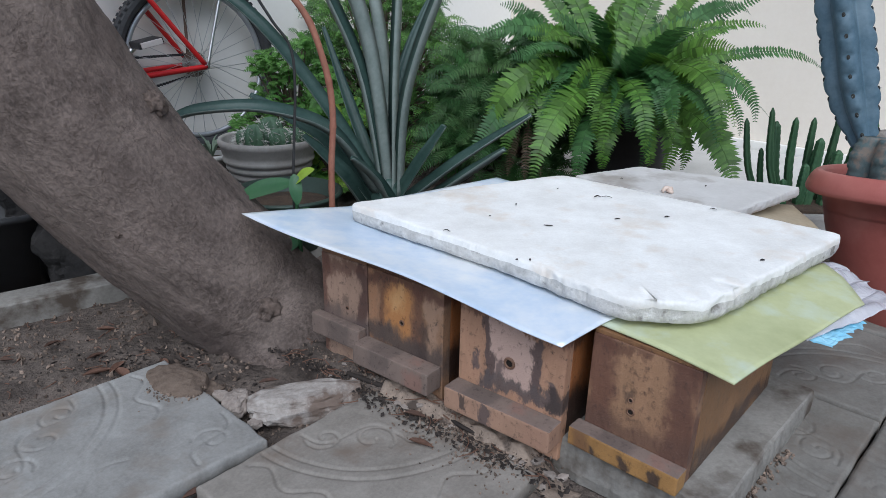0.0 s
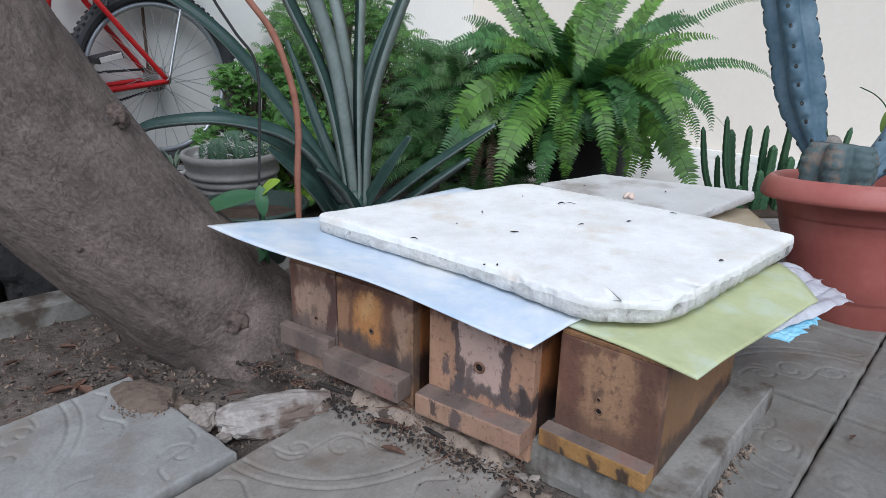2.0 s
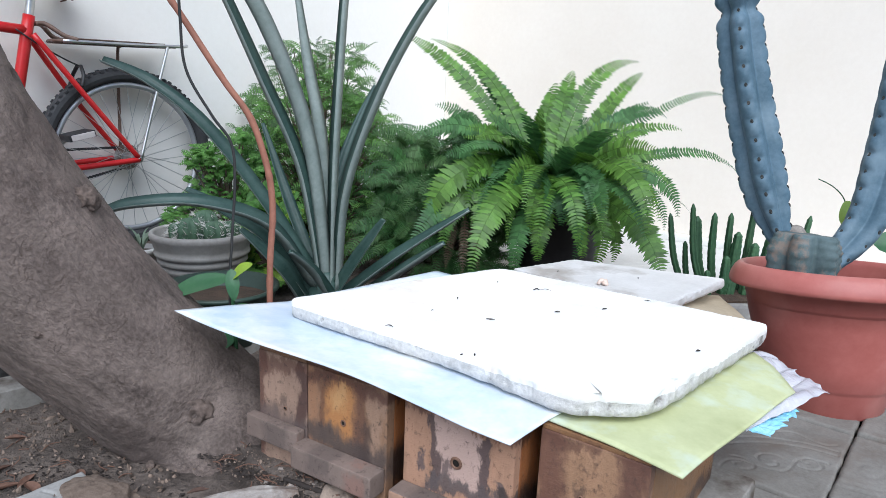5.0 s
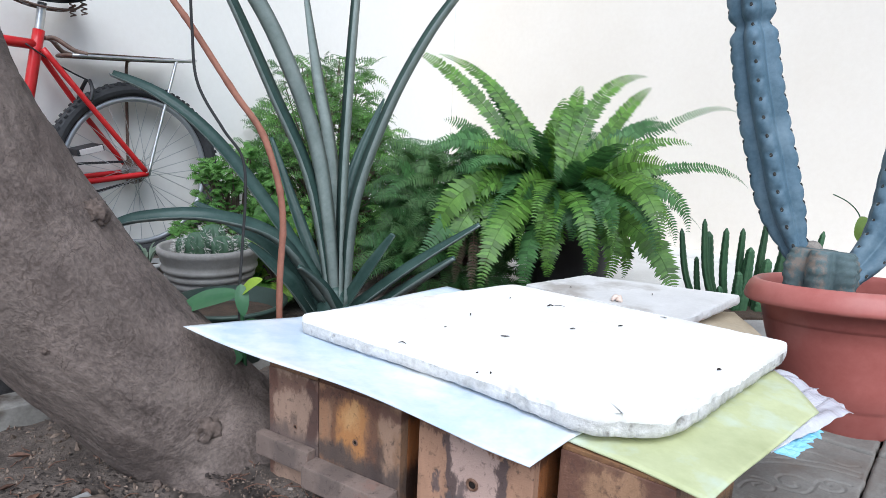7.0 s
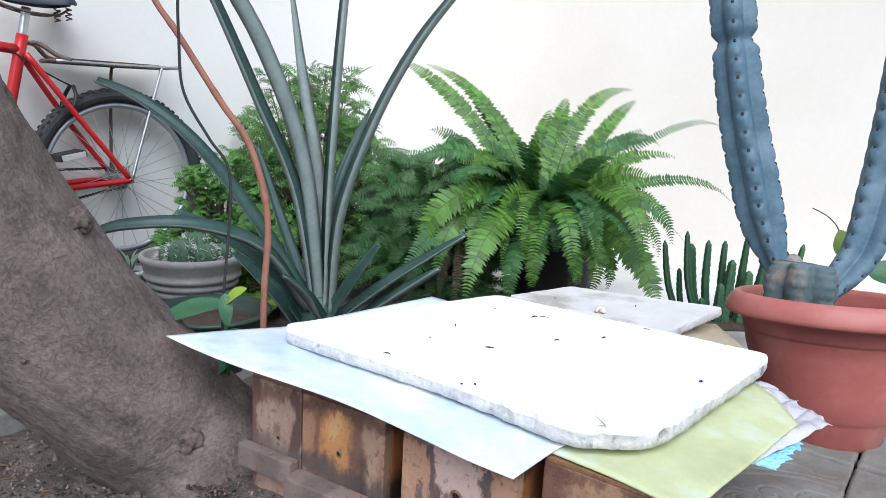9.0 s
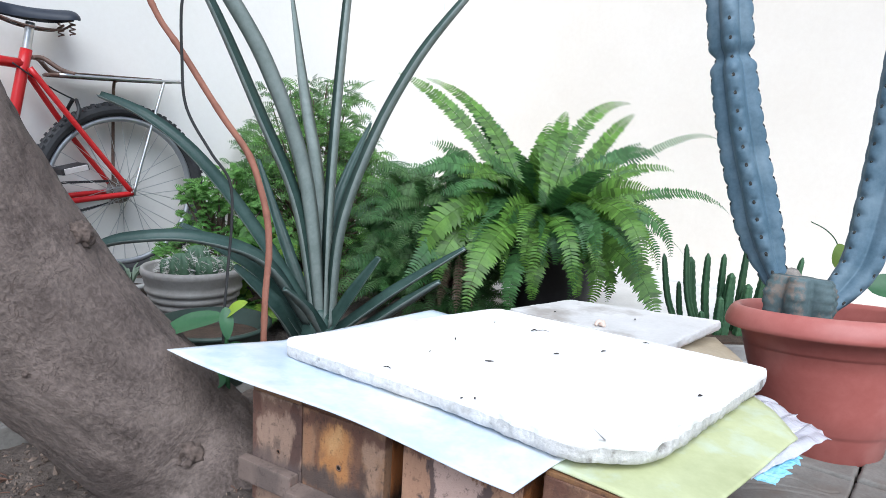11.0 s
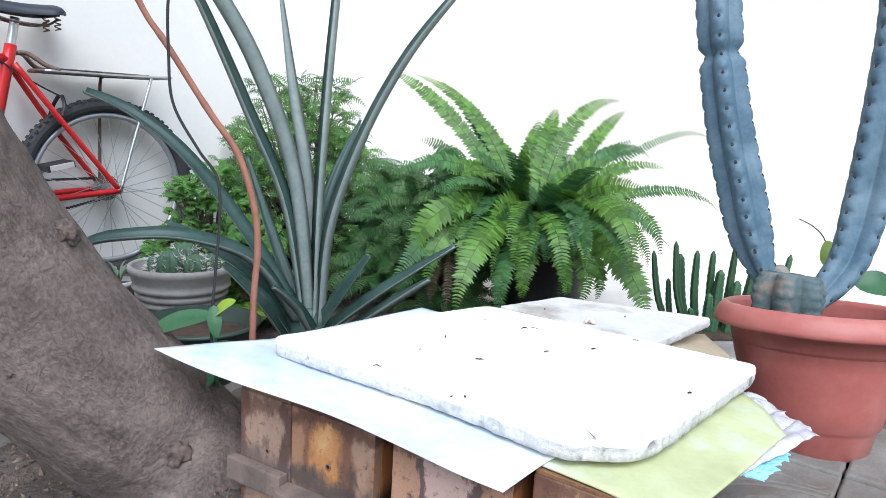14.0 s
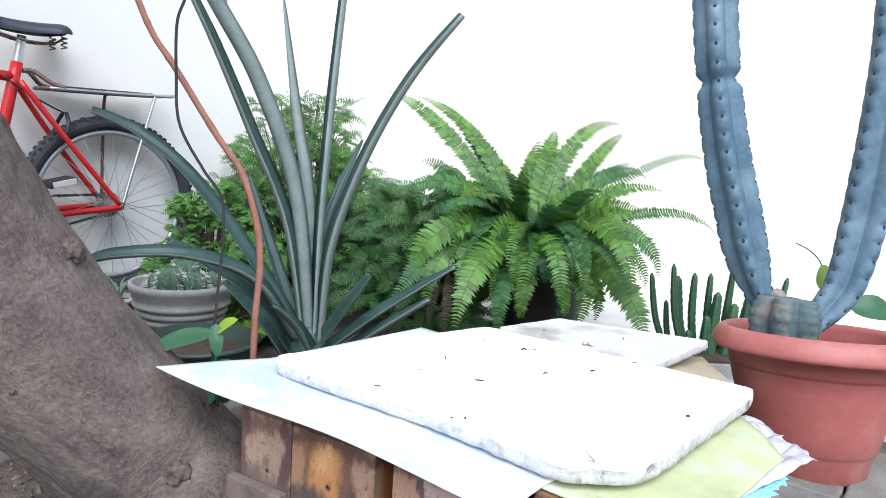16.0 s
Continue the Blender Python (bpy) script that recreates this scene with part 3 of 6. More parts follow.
# ---- wooden hive boxes ----
def hive_box(label, m, width, depth, bottom, top, front_mat, side_mat, ledge, holes, ledge_mat):
    """A box of boards with a landing ledge and entrance holes; its front lies on y = 0."""
    box = thing("hive_box", label, "hive box", m, "wooden boxes under the slab")
    h = top - bottom
    t = 0.018
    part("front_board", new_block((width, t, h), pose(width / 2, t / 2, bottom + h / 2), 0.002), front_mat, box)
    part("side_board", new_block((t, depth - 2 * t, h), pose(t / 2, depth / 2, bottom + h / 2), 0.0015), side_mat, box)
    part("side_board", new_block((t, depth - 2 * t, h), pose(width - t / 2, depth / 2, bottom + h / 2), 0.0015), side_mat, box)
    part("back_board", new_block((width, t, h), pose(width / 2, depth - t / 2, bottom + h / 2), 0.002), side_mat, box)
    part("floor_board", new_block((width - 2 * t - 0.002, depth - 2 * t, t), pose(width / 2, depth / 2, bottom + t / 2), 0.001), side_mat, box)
    part("lid", new_block((width - 0.002, depth - 0.002, 0.006), pose(width / 2, depth / 2, top + 0.0032), 0.001), side_mat, box)
    x0, x1, out, low, high = ledge
    bm = new_block((x1 - x0, out, high - low), pose((x0 + x1) / 2, -out / 2 - 0.0005, (low + high) / 2), 0.003)
    board = part("landing_board", bm, ledge_mat, box, "weathered landing ledge")
    board.data.materials.append(WOOD_GREY)
    for poly in board.data.polygons:
        poly.material_index = 1 if poly.normal.z > 0.7 else 0
    for x, z, r in holes:
        ring = bmesh.new()
        tube(ring, [(x + r * math.cos(a), -0.001, z + r * math.sin(a)) for a in [k * math.pi / 8 for k in range(17)]], [r * 0.3, r * 0.3], 6, 34, False)
        rim = part("entrance_rim", ring, RESIN, box, "dark resin rim round the entrance hole", True)
        bm = bmesh.new()
        bmesh.ops.create_circle(bm, cap_ends=True, segments=16, radius=r, matrix=pose(x, -0.0012, z, 90, 0, 0))
        part("entrance_hole", bm, DARK, rim)
    return box


F = -37.7
fx, fy = math.cos(radians(F)), math.sin(radians(F))


def face(s):
    return (-0.188 + s * fx, 1.034 + s * fy)


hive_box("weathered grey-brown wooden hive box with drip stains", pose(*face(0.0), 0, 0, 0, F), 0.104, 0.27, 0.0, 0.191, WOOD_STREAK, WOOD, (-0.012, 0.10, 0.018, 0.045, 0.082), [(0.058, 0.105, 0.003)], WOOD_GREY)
hive_box("brown wooden hive box with an amber varnish patch and painted highlight", pose(*face(0.106), 0, 0, 0, F), 0.152, 0.28, 0.0, 0.191, WOOD_OCHRE, WOOD_SIDE, (-0.004, 0.150, 0.034, 0.034, 0.07), [(0.072, 0.117, 0.004)], WOOD_GREY)
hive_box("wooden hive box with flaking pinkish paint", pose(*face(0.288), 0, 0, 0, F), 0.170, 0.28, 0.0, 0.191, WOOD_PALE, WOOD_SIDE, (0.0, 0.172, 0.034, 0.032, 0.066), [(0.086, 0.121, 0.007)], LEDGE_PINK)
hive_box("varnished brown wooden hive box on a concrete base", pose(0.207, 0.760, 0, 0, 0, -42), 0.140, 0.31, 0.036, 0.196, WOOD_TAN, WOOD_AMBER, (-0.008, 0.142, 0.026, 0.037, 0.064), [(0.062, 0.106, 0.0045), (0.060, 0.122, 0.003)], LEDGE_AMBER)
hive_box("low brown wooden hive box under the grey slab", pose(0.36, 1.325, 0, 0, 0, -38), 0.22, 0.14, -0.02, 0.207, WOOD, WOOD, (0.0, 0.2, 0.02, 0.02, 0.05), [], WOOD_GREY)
base = part("concrete_base", plate([(0.167, 0.770), (0.342, 0.625), (0.594, 0.895), (0.419, 1.04)], [0.008, 0.012, 0.01, 0.01], -0.035, 0.034, 0.002, 8.0), OLD_CONCRETE)
base.data.materials.append(OLD_CONCRETE)
tagged(base, "worn grey concrete base slab under a hive box", "slab")

# ---- leaning tree trunk ----
KNOTS = [(-0.297, 1.078, 0.062, 0.032), (-0.498, 0.994, 0.23, 0.010), (-0.463, 1.097, 0.415, 0.026), (-0.505, 0.99, 0.317, 0.013), (-0.266, 1.024, -0.043, 0.012), (-0.372, 1.051, -0.024, 0.009), (-0.553, 0.97, 0.346, 0.010)]
BARK_SCAR = material("bark_scar", ((0.035, 0.025, 0.020), (0.175, 0.130, 0.108)), scale=55, fine=120, rough=(0.9, 1.0), bump=1.0, distance=0.006)
TRUNK_AXIS = [(-0.209, 1.145, -0.15), (-0.259, 1.16, -0.061), (-0.369, 1.184, 0.051), (-0.518, 1.128, 0.244), (-0.637, 1.081, 0.447), (-0.715, 1.062, 0.648), (-0.763, 1.068, 0.899), (-0.786, 1.104, 1.316), (-0.81, 1.163, 1.912)]
tree = thing("tree", "leaning tree with a thick grey-brown bark trunk", "tree", pose(-0.2, 1.07, 0))


def bark_shape(a, u):
    c, s = math.cos(a), math.sin(a)
    w = u * 9
    k = 1 + 0.05 * noise.noise((c * 1.4, s * 1.4, w)) + 0.022 * noise.noise((c * 4, s * 4, w * 2.2)) + 0.016 * noise.noise((c * 9, s * 9, w * 3.2))
    crack = abs(noise.noise((c * 7 + 3, s * 7, w * 1.6)))
    return k - 0.022 * max(0.0, 1 - crack / 0.10) + 0.012 * noise.noise((c * 22, s * 22, w * 7))


TRUNK_SIDES, TRUNK_ROWS = 150, 330
bm = tube(bmesh.new(), [Vector(p) - Vector((-0.2, 1.07, 0)) for p in TRUNK_AXIS], [0.168, 0.139, 0.139, 0.143, 0.145, 0.145, 0.145, 0.143, 0.13], 150, 330, True, bark_shape)
layer = bm.loops.layers.uv.new("grain")
bm.verts.index_update()
for f in bm.faces:
    if len(f.verts) == 4:
        ks = [v.index % TRUNK_SIDES for v in f.verts]
        for loop, k in zip(f.loops, ks):
            around = (k + TRUNK_SIDES if max(ks) - min(ks) > 10 and k < 10 else k) / TRUNK_SIDES
            loop[layer].uv = (around * 0.84, loop.vert.index // TRUNK_SIDES / TRUNK_ROWS * 2.2)
part("trunk", bm, BARK, tree, smooth=True)
for x, y, z, r in KNOTS:
    knot = bmesh.new()
    bmesh.ops.create_icosphere(knot, subdivisions=4, radius=r)
    for v in knot.verts:
        c = v.co / r
        facing = max(0.0, Vector((c.x, c.z)).length)
        v.co *= 0.84 + 0.14 * noise.noise(c * 3.5) + 0.12 * noise.noise(c * 9) + 0.09 * math.sin(facing * 17 + 3 * noise.noise(c * 2)) - 0.30 * max(0.0, 1 - facing / 0.4)
    part("knot", knot, BARK_SCAR, tree, "dark rough knot", True).location = (x + 0.2, y - 1.07, z)

# ---- paving ----
def groove(paths):
    pts = np.array([q for path in paths for q in path])

    def depth(u, v):
        d = np.sqrt(((pts - (u, v)) ** 2).sum(1).min())
        return -0.0024 * max(0.0, 1 - (d / 0.0115) ** 2)
    return depth


def arc(cx, cy, r, a0, a1, n=60):
    return [(cx + r * math.cos(radians(a0 + (a1 - a0) * i / n)), cy + r * math.sin(radians(a0 + (a1 - a0) * i / n))) for i in range(n + 1)]


def scroll(cx, cy, r, turn, way=1, n=45):
    return [(cx + r * (1 - 0.8 * i / n) * math.cos(turn + way * i / n * 6.5), cy + r * (1 - 0.8 * i / n) * math.sin(turn + way * i / n * 6.5)) for i in range(n + 1)]


def wave(x0, y0, x1, y1, amp, turns, n=50):
    dx, dy = x1 - x0, y1 - y0
    return [(x0 + dx * i / n - dy * amp * math.sin(turns * math.pi * i / n), y0 + dy * i / n + dx * amp * math.sin(turns * math.pi * i / n)) for i in range(n + 1)]


def paver_mesh(side, corner, seed, n=150):
    """A cast paving slab with engraved rings round one corner and scrolls; (0, 0) is one corner of it."""
    cx, cy = corner
    a0 = {(0, 0): 0, (1, 0): 90, (1, 1): 180, (0, 1): 270}[corner]
    ox, oy = 1 - cx, 1 - cy
    sx, sy = (1 if cx == 0 else -1), (1 if cy == 0 else -1)
    paths = [arc(cx, cy, 0.70, a0, a0 + 90, 90), arc(cx, cy, 0.64, a0, a0 + 90, 90),
             scroll(cx + sx * 0.30, cy + sy * 0.30, 0.11, seed, 1), scroll(cx + sx * 0.15, cy + sy * 0.42, 0.09, seed + 2, -1),
             scroll(cx + sx * 0.44, cy + sy * 0.14, 0.09, seed + 4, 1), wave(cx + sx * 0.05, cy + sy * 0.5, cx + sx * 0.5, cy + sy * 0.05, 0.10, 3),
             wave(ox - sx * 0.05, oy - sy * 0.30, ox - sx * 0.32, oy - sy * 0.04, 0.14, 2), scroll(ox - sx * 0.17, oy - sy * 0.17, 0.09, seed + 1, -1),
             wave(cx + sx * 0.78, cy + sy * 0.05, cx + sx * 0.70, cy + sy * 0.5, 0.08, 3), wave(cx + sx * 0.05, cy + sy * 0.80, cx + sx * 0.5, cy + sy * 0.72, 0.08, 3)]
    depth = groove(paths)

    def place(u, v):
        edge = min(u, v, 1 - u, 1 - v)
        z = depth(u, v) if edge > 0.02 else 0.0
        z -= 0.004 * max(0.0, 1 - edge / 0.014) ** 2
        x, y = u * side, v * side
        wob = 0.0025 * noise.noise((u * 9, v * 9, seed)) * max(0.0, 1 - edge / 0.05)
        return (x + wob, y + wob, z + 0.0012 * noise.noise((u * 4, v * 4, seed + 5)) + 0.0005 * noise.noise((u * 22, v * 22, seed)))
    return thicken(sheet(n, n, place), 0.04)


paving = thing("pavement", "grey cast concrete paving slabs with engraved scrolls", "pavement", pose(0, 0, 0), kind="structure")
# a pose at one corner, with x along one side: the slabs beside the trunk, before the boxes, and round the pot
for k, (x, y, z, yaw, corner) in enumerate([(-0.229, 0.788, 0.002, 137.0, (1, 1)), (-0.092, 0.930, -0.002, -130.5, (0, 0)),
                                         (0.462, 0.640, -0.004, 45.5, (1, 0)), (0.690, 0.872, -0.002, 45.5, (0, 0)), (0.690, 0.420, -0.003, 45.5, (0, 1)),
                                         (0.918, 0.652, -0.004, 45.5, (1, 1)), (0.915, 1.102, -0.003, 45.5, (1, 0)), (1.145, 0.880, -0.002, 45.5, (0, 0))]):
    part("paving_slab", paver_mesh(0.314, corner, 1.7 * k, 150 if k < 4 else 70), (PAVER, PAVER_DUSTY)[k] if k < 2 else PAVER_DIRTY_SHADED, paving, smooth=True).matrix_world = pose(x, y, z, 0.6 * math.sin(k), 0.6 * math.cos(2 * k), yaw)

# ---- terracotta pot with the blue column cactus ----
CACTUS = material("blue_cactus_skin", ((0.040, 0.082, 0.112), (0.120, 0.185, 0.240)), scale=12, fine=90, rough=(0.5, 0.7), bump=0.3, stain=(0.175, 0.240, 0.285), stain_scale=9, stain_range=(0.46, 0.72), fine_mix=0.45)
STUMP = material("old_cactus_skin", ((0.045, 0.07, 0.07), (0.12, 0.16, 0.165)), scale=14, fine=110, rough=(0.7, 0.9), bump=0.5, stain=(0.20, 0.155, 0.125), stain_scale=22, stain_range=(0.54, 0.64))
CORK = material("corky_cactus_scar", ((0.12, 0.105, 0.09), (0.30, 0.26, 0.225)), scale=40, fine=160, rough=(0.8, 1), bump=0.8)
AREOLE = material("dark_areole", ((0.012, 0.014, 0.014), (0.050, 0.050, 0.046)), scale=60, fine=160, rough=(0.8, 1), bump=0.3)
SPINE = material("pale_spine", ((0.42, 0.40, 0.36), (0.66, 0.64, 0.60)), scale=30, fine=160, rough=(0.6, 0.8), bump=0)

pot = thing("terracotta_pot", "terracotta coloured plastic pot with a thick rolled rim", "flower pot", pose(0.964, 1.26, -0.022, -7, 0, 0))
prof = [(0.104, 0.0), (0.109, 0.004), (0.119, 0.052), (0.122, 0.056), (0.125, 0.061), (0.128, 0.064), (0.138, 0.11), (0.160, 0.19), (0.174, 0.256), (0.190, 0.2555), (0.202, 0.257), (0.2055, 0.261),
        (0.206, 0.267), (0.203, 0.279), (0.197, 0.291), (0.190, 0.299), (0.184, 0.302), (0.178, 0.300), (0.174, 0.290), (0.171, 0.262), (0.167, 0.22)]
part("body", lathe(prof, 72), TERRACOTTA, pot, smooth=True)
part("soil", lathe([(0.1690, 0.244), (0.11, 0.257), (0.04, 0.254), (0.0, 0.256)], 40, 0.05), POT_SOIL, pot, "dry brown potting soil", True)


def cactus_arm(points, radii, ribs, parent_ob, mat, n=90, areoles=28, deep=0.42, pinch=(), scallop=0.13, ref=(0, -1, 0)):
    """A ribbed column whose crests are notched; a dark areole with short spines sits in each notch."""
    def shape(a, u):
        crest = abs(math.cos(a * ribs / 2))
        k = 1 - deep + deep * crest ** 1.5
        k *= 1 - scallop * crest ** 10 * (1 - abs(math.sin(u * areoles * math.pi))) ** 1.6
        for at, w, d in pinch:
            k *= 1 - d * math.exp(-((u - at) / w) ** 2)
        return k * min(1.0, 0.35 + 6 * (1 - u)) * min(1.0, 0.62 + 5 * u)
    dense = spline(points, 500)
    far = [0.0]
    for a, b in zip(dense, dense[1:]):
        far.append(far[-1] + (b - a).length)
    points = [dense[min(499, int(np.searchsorted(far, far[-1] * k / 16)))] for k in range(17)]
    arm = part("arm", new_tube(points, radii, ribs * 22, n, True, shape, Vector(ref)), mat, parent_ob, smooth=True)
    pts = spline(points, n)
    dots, pins = bmesh.new(), bmesh.new()
    r = random.Random(ribs + n)
    way = Vector(ref)
    for i in range(n - 1):
        ahead = (pts[i + 1] - pts[i]).normalized()
        way = (way - ahead * way.dot(ahead)).normalized()
        side = ahead.cross(way)
        u = i / (n - 1)
        if int(u * areoles) == int((i + 1) / (n - 1) * areoles):
            continue
        for k in range(ribs):
            a = 2 * math.pi * k / ribs
            out = way * math.cos(a) + side * math.sin(a)
            p = pts[i] + out * ease(radii, u) * shape(a, u)
            turn = Matrix((side * math.cos(a) - way * math.sin(a), ahead, out)).transposed().to_4x4()
            bmesh.ops.create_icosphere(dots, subdivisions=1, radius=0.0046, matrix=Matrix.Translation(p) @ turn @ Matrix.Diagonal((0.8, 1.3, 0.6, 1)))
            for j in range(3):
                d = (out + Vector((r.uniform(-1, 1), r.uniform(-1, 1), r.uniform(-1, 1))) * 0.8).normalized() * r.uniform(0.003, 0.007)
                w = d.orthogonal().normalized() * 0.0005
                pins.faces.new([pins.verts.new(q) for q in (p - w, p + w, p + d)])
    tagged(part("areoles", dots, AREOLE, arm), kind="stuff")
    tagged(part("spines", pins, SPINE, arm), kind="stuff")
    return arm


column = thing("column_cactus", "blue-grey column cactus with two arms from a cut stump", "cactus", pose(0.89, 1.27, 0.22))
o = Vector((0.89, 1.27, 0.22))
rel = lambda pts: [Vector(p) - o for p in pts]
stump = part("stump", new_tube(rel([(0.868, 1.258, 0.225), (0.864, 1.258, 0.27), (0.862, 1.258, 0.32), (0.864, 1.26, 0.352)]), [0.054, 0.066, 0.069, 0.056], 72, 30, True,
             lambda a, u: 0.70 + 0.34 * abs(math.cos(3 * a)) ** 1.1 * (1 + 0.07 * math.sin(u * 50)) + 0.03 * noise.noise((math.cos(a) * 3, math.sin(a) * 3, u * 5)), Vector((0.3, -1, 0))), STUMP, column, "grey-green ribbed stump", True)
part("scar", new_tube(rel([(0.868, 1.30, 0.325), (0.872, 1.32, 0.352)]), [0.031, 0.018], 16, 6, True, lambda a, u: 1 + 0.2 * noise.noise((math.cos(a) * 3, math.sin(a) * 3, u * 5))), CORK, column, "brown corky scar", True)
part("scar", new_tube(rel([(0.915, 1.28, 0.285), (0.94, 1.285, 0.30)]), [0.040, 0.028], 16, 6, True, lambda a, u: 1 + 0.2 * noise.noise((math.cos(a) * 4, math.sin(a) * 3, u * 5))), CORK, column, "brown corky scar", True)
cactus_arm(rel([(0.846, 1.315, 0.325), (0.812, 1.34, 0.42), (0.787, 1.352, 0.51), (0.761, 1.37, 0.611), (0.745, 1.382, 0.69), (0.735, 1.39, 0.745), (0.7275, 1.395, 0.79), (0.717, 1.405, 0.87), (0.710, 1.42, 0.967), (0.701, 1.44, 1.15), (0.695, 1.46, 1.42)]),
           [0.035, 0.048, 0.0485, 0.047, 0.046, 0.047, 0.046, 0.044, 0.035], 4, column, CACTUS, 240, areoles=30, pinch=((0.435, 0.013, 0.27),), ref=(-0.50, -0.86, 0))
cactus_arm(rel([(0.925, 1.275, 0.28), (0.972, 1.285, 0.325), (1.012, 1.29, 0.389), (1.037, 1.30, 0.51), (1.045, 1.30, 0.629), (1.047, 1.30, 0.745), (1.047, 1.30, 0.86), (1.045, 1.31, 1.0), (1.038, 1.31, 1.2)]),
           [0.036, 0.046, 0.052, 0.053, 0.051, 0.050, 0.049, 0.047, 0.03], 4, column, CACTUS, 190, areoles=25, ref=(-0.95, -0.2, 0))

# ---- grey pot with small spiny cacti ----
gpot = thing("ribbed_pot", "grey-brown ribbed plastic pot with dusty rings", "flower pot", pose(-0.505, 1.93, 0.0))
prof = [(0.082, -0.02), (0.088, 0.0), (0.100, 0.05)]
for k in range(4):
    z = 0.062 + 0.022 * k
    r = 0.103 + 0.0075 * k
    prof += [(r + 0.001, z), (r + 0.006, z + 0.006), (r + 0.006, z + 0.013), (r + 0.002, z + 0.019)]
prof += [(0.132, 0.155), (0.135, 0.172), (0.140, 0.178), (0.142, 0.188), (0.139, 0.196), (0.132, 0.197), (0.128, 0.190), (0.120, 0.15)]
part("body", lathe(prof, 64), POT_GREY, gpot, smooth=True)
part("soil", lathe([(0.124, 0.166), (0.06, 0.172), (0.0, 0.168)], 32, 0.06), POT_SOIL, gpot, "dark potting soil", True)
BARREL = material("dark_green_cactus", ((0.035, 0.075, 0.045), (0.10, 0.17, 0.10)), scale=12, fine=90, rough=(0.5, 0.7), bump=0.2)
for k, (dx, dy, r, h) in enumerate([(-0.02, -0.05, 0.034, 0.075), (0.045, -0.045, 0.032, 0.065), (0.005, 0.02, 0.036, 0.085), (-0.07, 0.0, 0.024, 0.05), (0.075, 0.02, 0.026, 0.055)]):
    ball = thing("barrel_cactus", "small ribbed green cactus with pale star spines in the grey pot", "cactus", pose(-0.505 + dx, 1.93 + dy, 0.165), "small cacti in the grey pot")
    ribs = 8
    part("body", new_tube([(0, 0, 0), (0, 0, h * 0.5), (0, 0, h)], [r * 0.85, r * 1.05, r], ribs * 8, 16, True, lambda a, u: (0.82 + 0.18 * abs(math.cos(4 * a))) * math.sqrt(max(0.02, 1 - max(0, u - 0.55) ** 2 / 0.21))), BARREL, ball, smooth=True)
    bm = bmesh.new()
    rng = random.Random(40 + k)
    for i in range(ribs):
        for j in range(4):
            u = 0.25 + 0.2 * j
            rr = r * (1.03 if u < 0.6 else 0.85)
            a = 2 * math.pi * i / ribs
            c = Vector((rr * math.cos(a), rr * math.sin(a), h * u))
            for s in range(6):
                d = Vector((math.cos(a) + rng.uniform(-1, 1), math.sin(a) + rng.uniform(-1, 1), rng.uniform(-0.8, 1.0))).normalized() * rng.uniform(0.014, 0.024)
                side = d.orthogonal().normalized() * 0.0009
                f = [bm.verts.new(c - side), bm.verts.new(c + side), bm.verts.new(c + d)]
                bm.faces.new(f)
    tagged(part("spines", bm, SPINE, ball, "pale star-shaped spines"), kind="stuff")

# ---- agave with long strap leaves ----
# shade in the leaf channel is painted: dark upper side, pale underside
AGAVE = leaf_material("agave_leaf", (0.016, 0.042, 0.034), (0.062, 0.105, 0.090), 0.36, 0.3, 0.06, 9)
AGAVE_UNDER = leaf_material("agave_leaf_underside", (0.140, 0.178, 0.160), (0.270, 0.308, 0.285), 0.40, 0.2, 0.06, 14)
agave = thing("agave", "large agave with long stiff blue-green strap leaves", "agave plant", pose(-0.135, 1.70, 0.0))


def strap_leaf(points, widths, facing, n=26, fold=1.0, thick=0.004):
    """A stiff channelled leaf along a curve; facing is the way its upper side looks."""
    pts = spline(points, n)
    bm = bmesh.new()
    rows = []
    for i, p in enumerate(pts):
        ahead = (pts[min(i + 1, n - 1)] - pts[max(i - 1, 0)]).normalized()
        side = ahead.cross(Vector(facing)).normalized()
        up = side.cross(ahead).normalized()
        w = ease(widths, i / (n - 1)) / 2
        row = []
        for s, h in ((-1, 0.85 * fold), (-0.5, 0.36 * fold), (0, 0.0), (0.5, 0.36 * fold), (1, 0.85 * fold)):
            row.append(p + side * w * s + up * w * h)
        for s, t in ((0.6, 1.0), (0, 1.6), (-0.6, 1.0)):
            row.append(p + side * w * s + up * (w * 0.72 * fold * abs(s) - thick * t))
        rows.append([bm.verts.new(q) for q in row])
    for a, b in zip(rows, rows[1:]):
        m = len(a)
        for k in range(m):
            # shade-dark colour inside the channel, paler colour beneath
            bm.faces.new((a[k], a[(k + 1) % m], b[(k + 1) % m], b[k])).material_index = 1 if k >= 4 else 0
    bm.faces.new(rows[0][::-1])
    bm.faces.new(rows[-1])
    bmesh.ops.recalc_face_normals(bm, faces=bm.faces)
    return bm


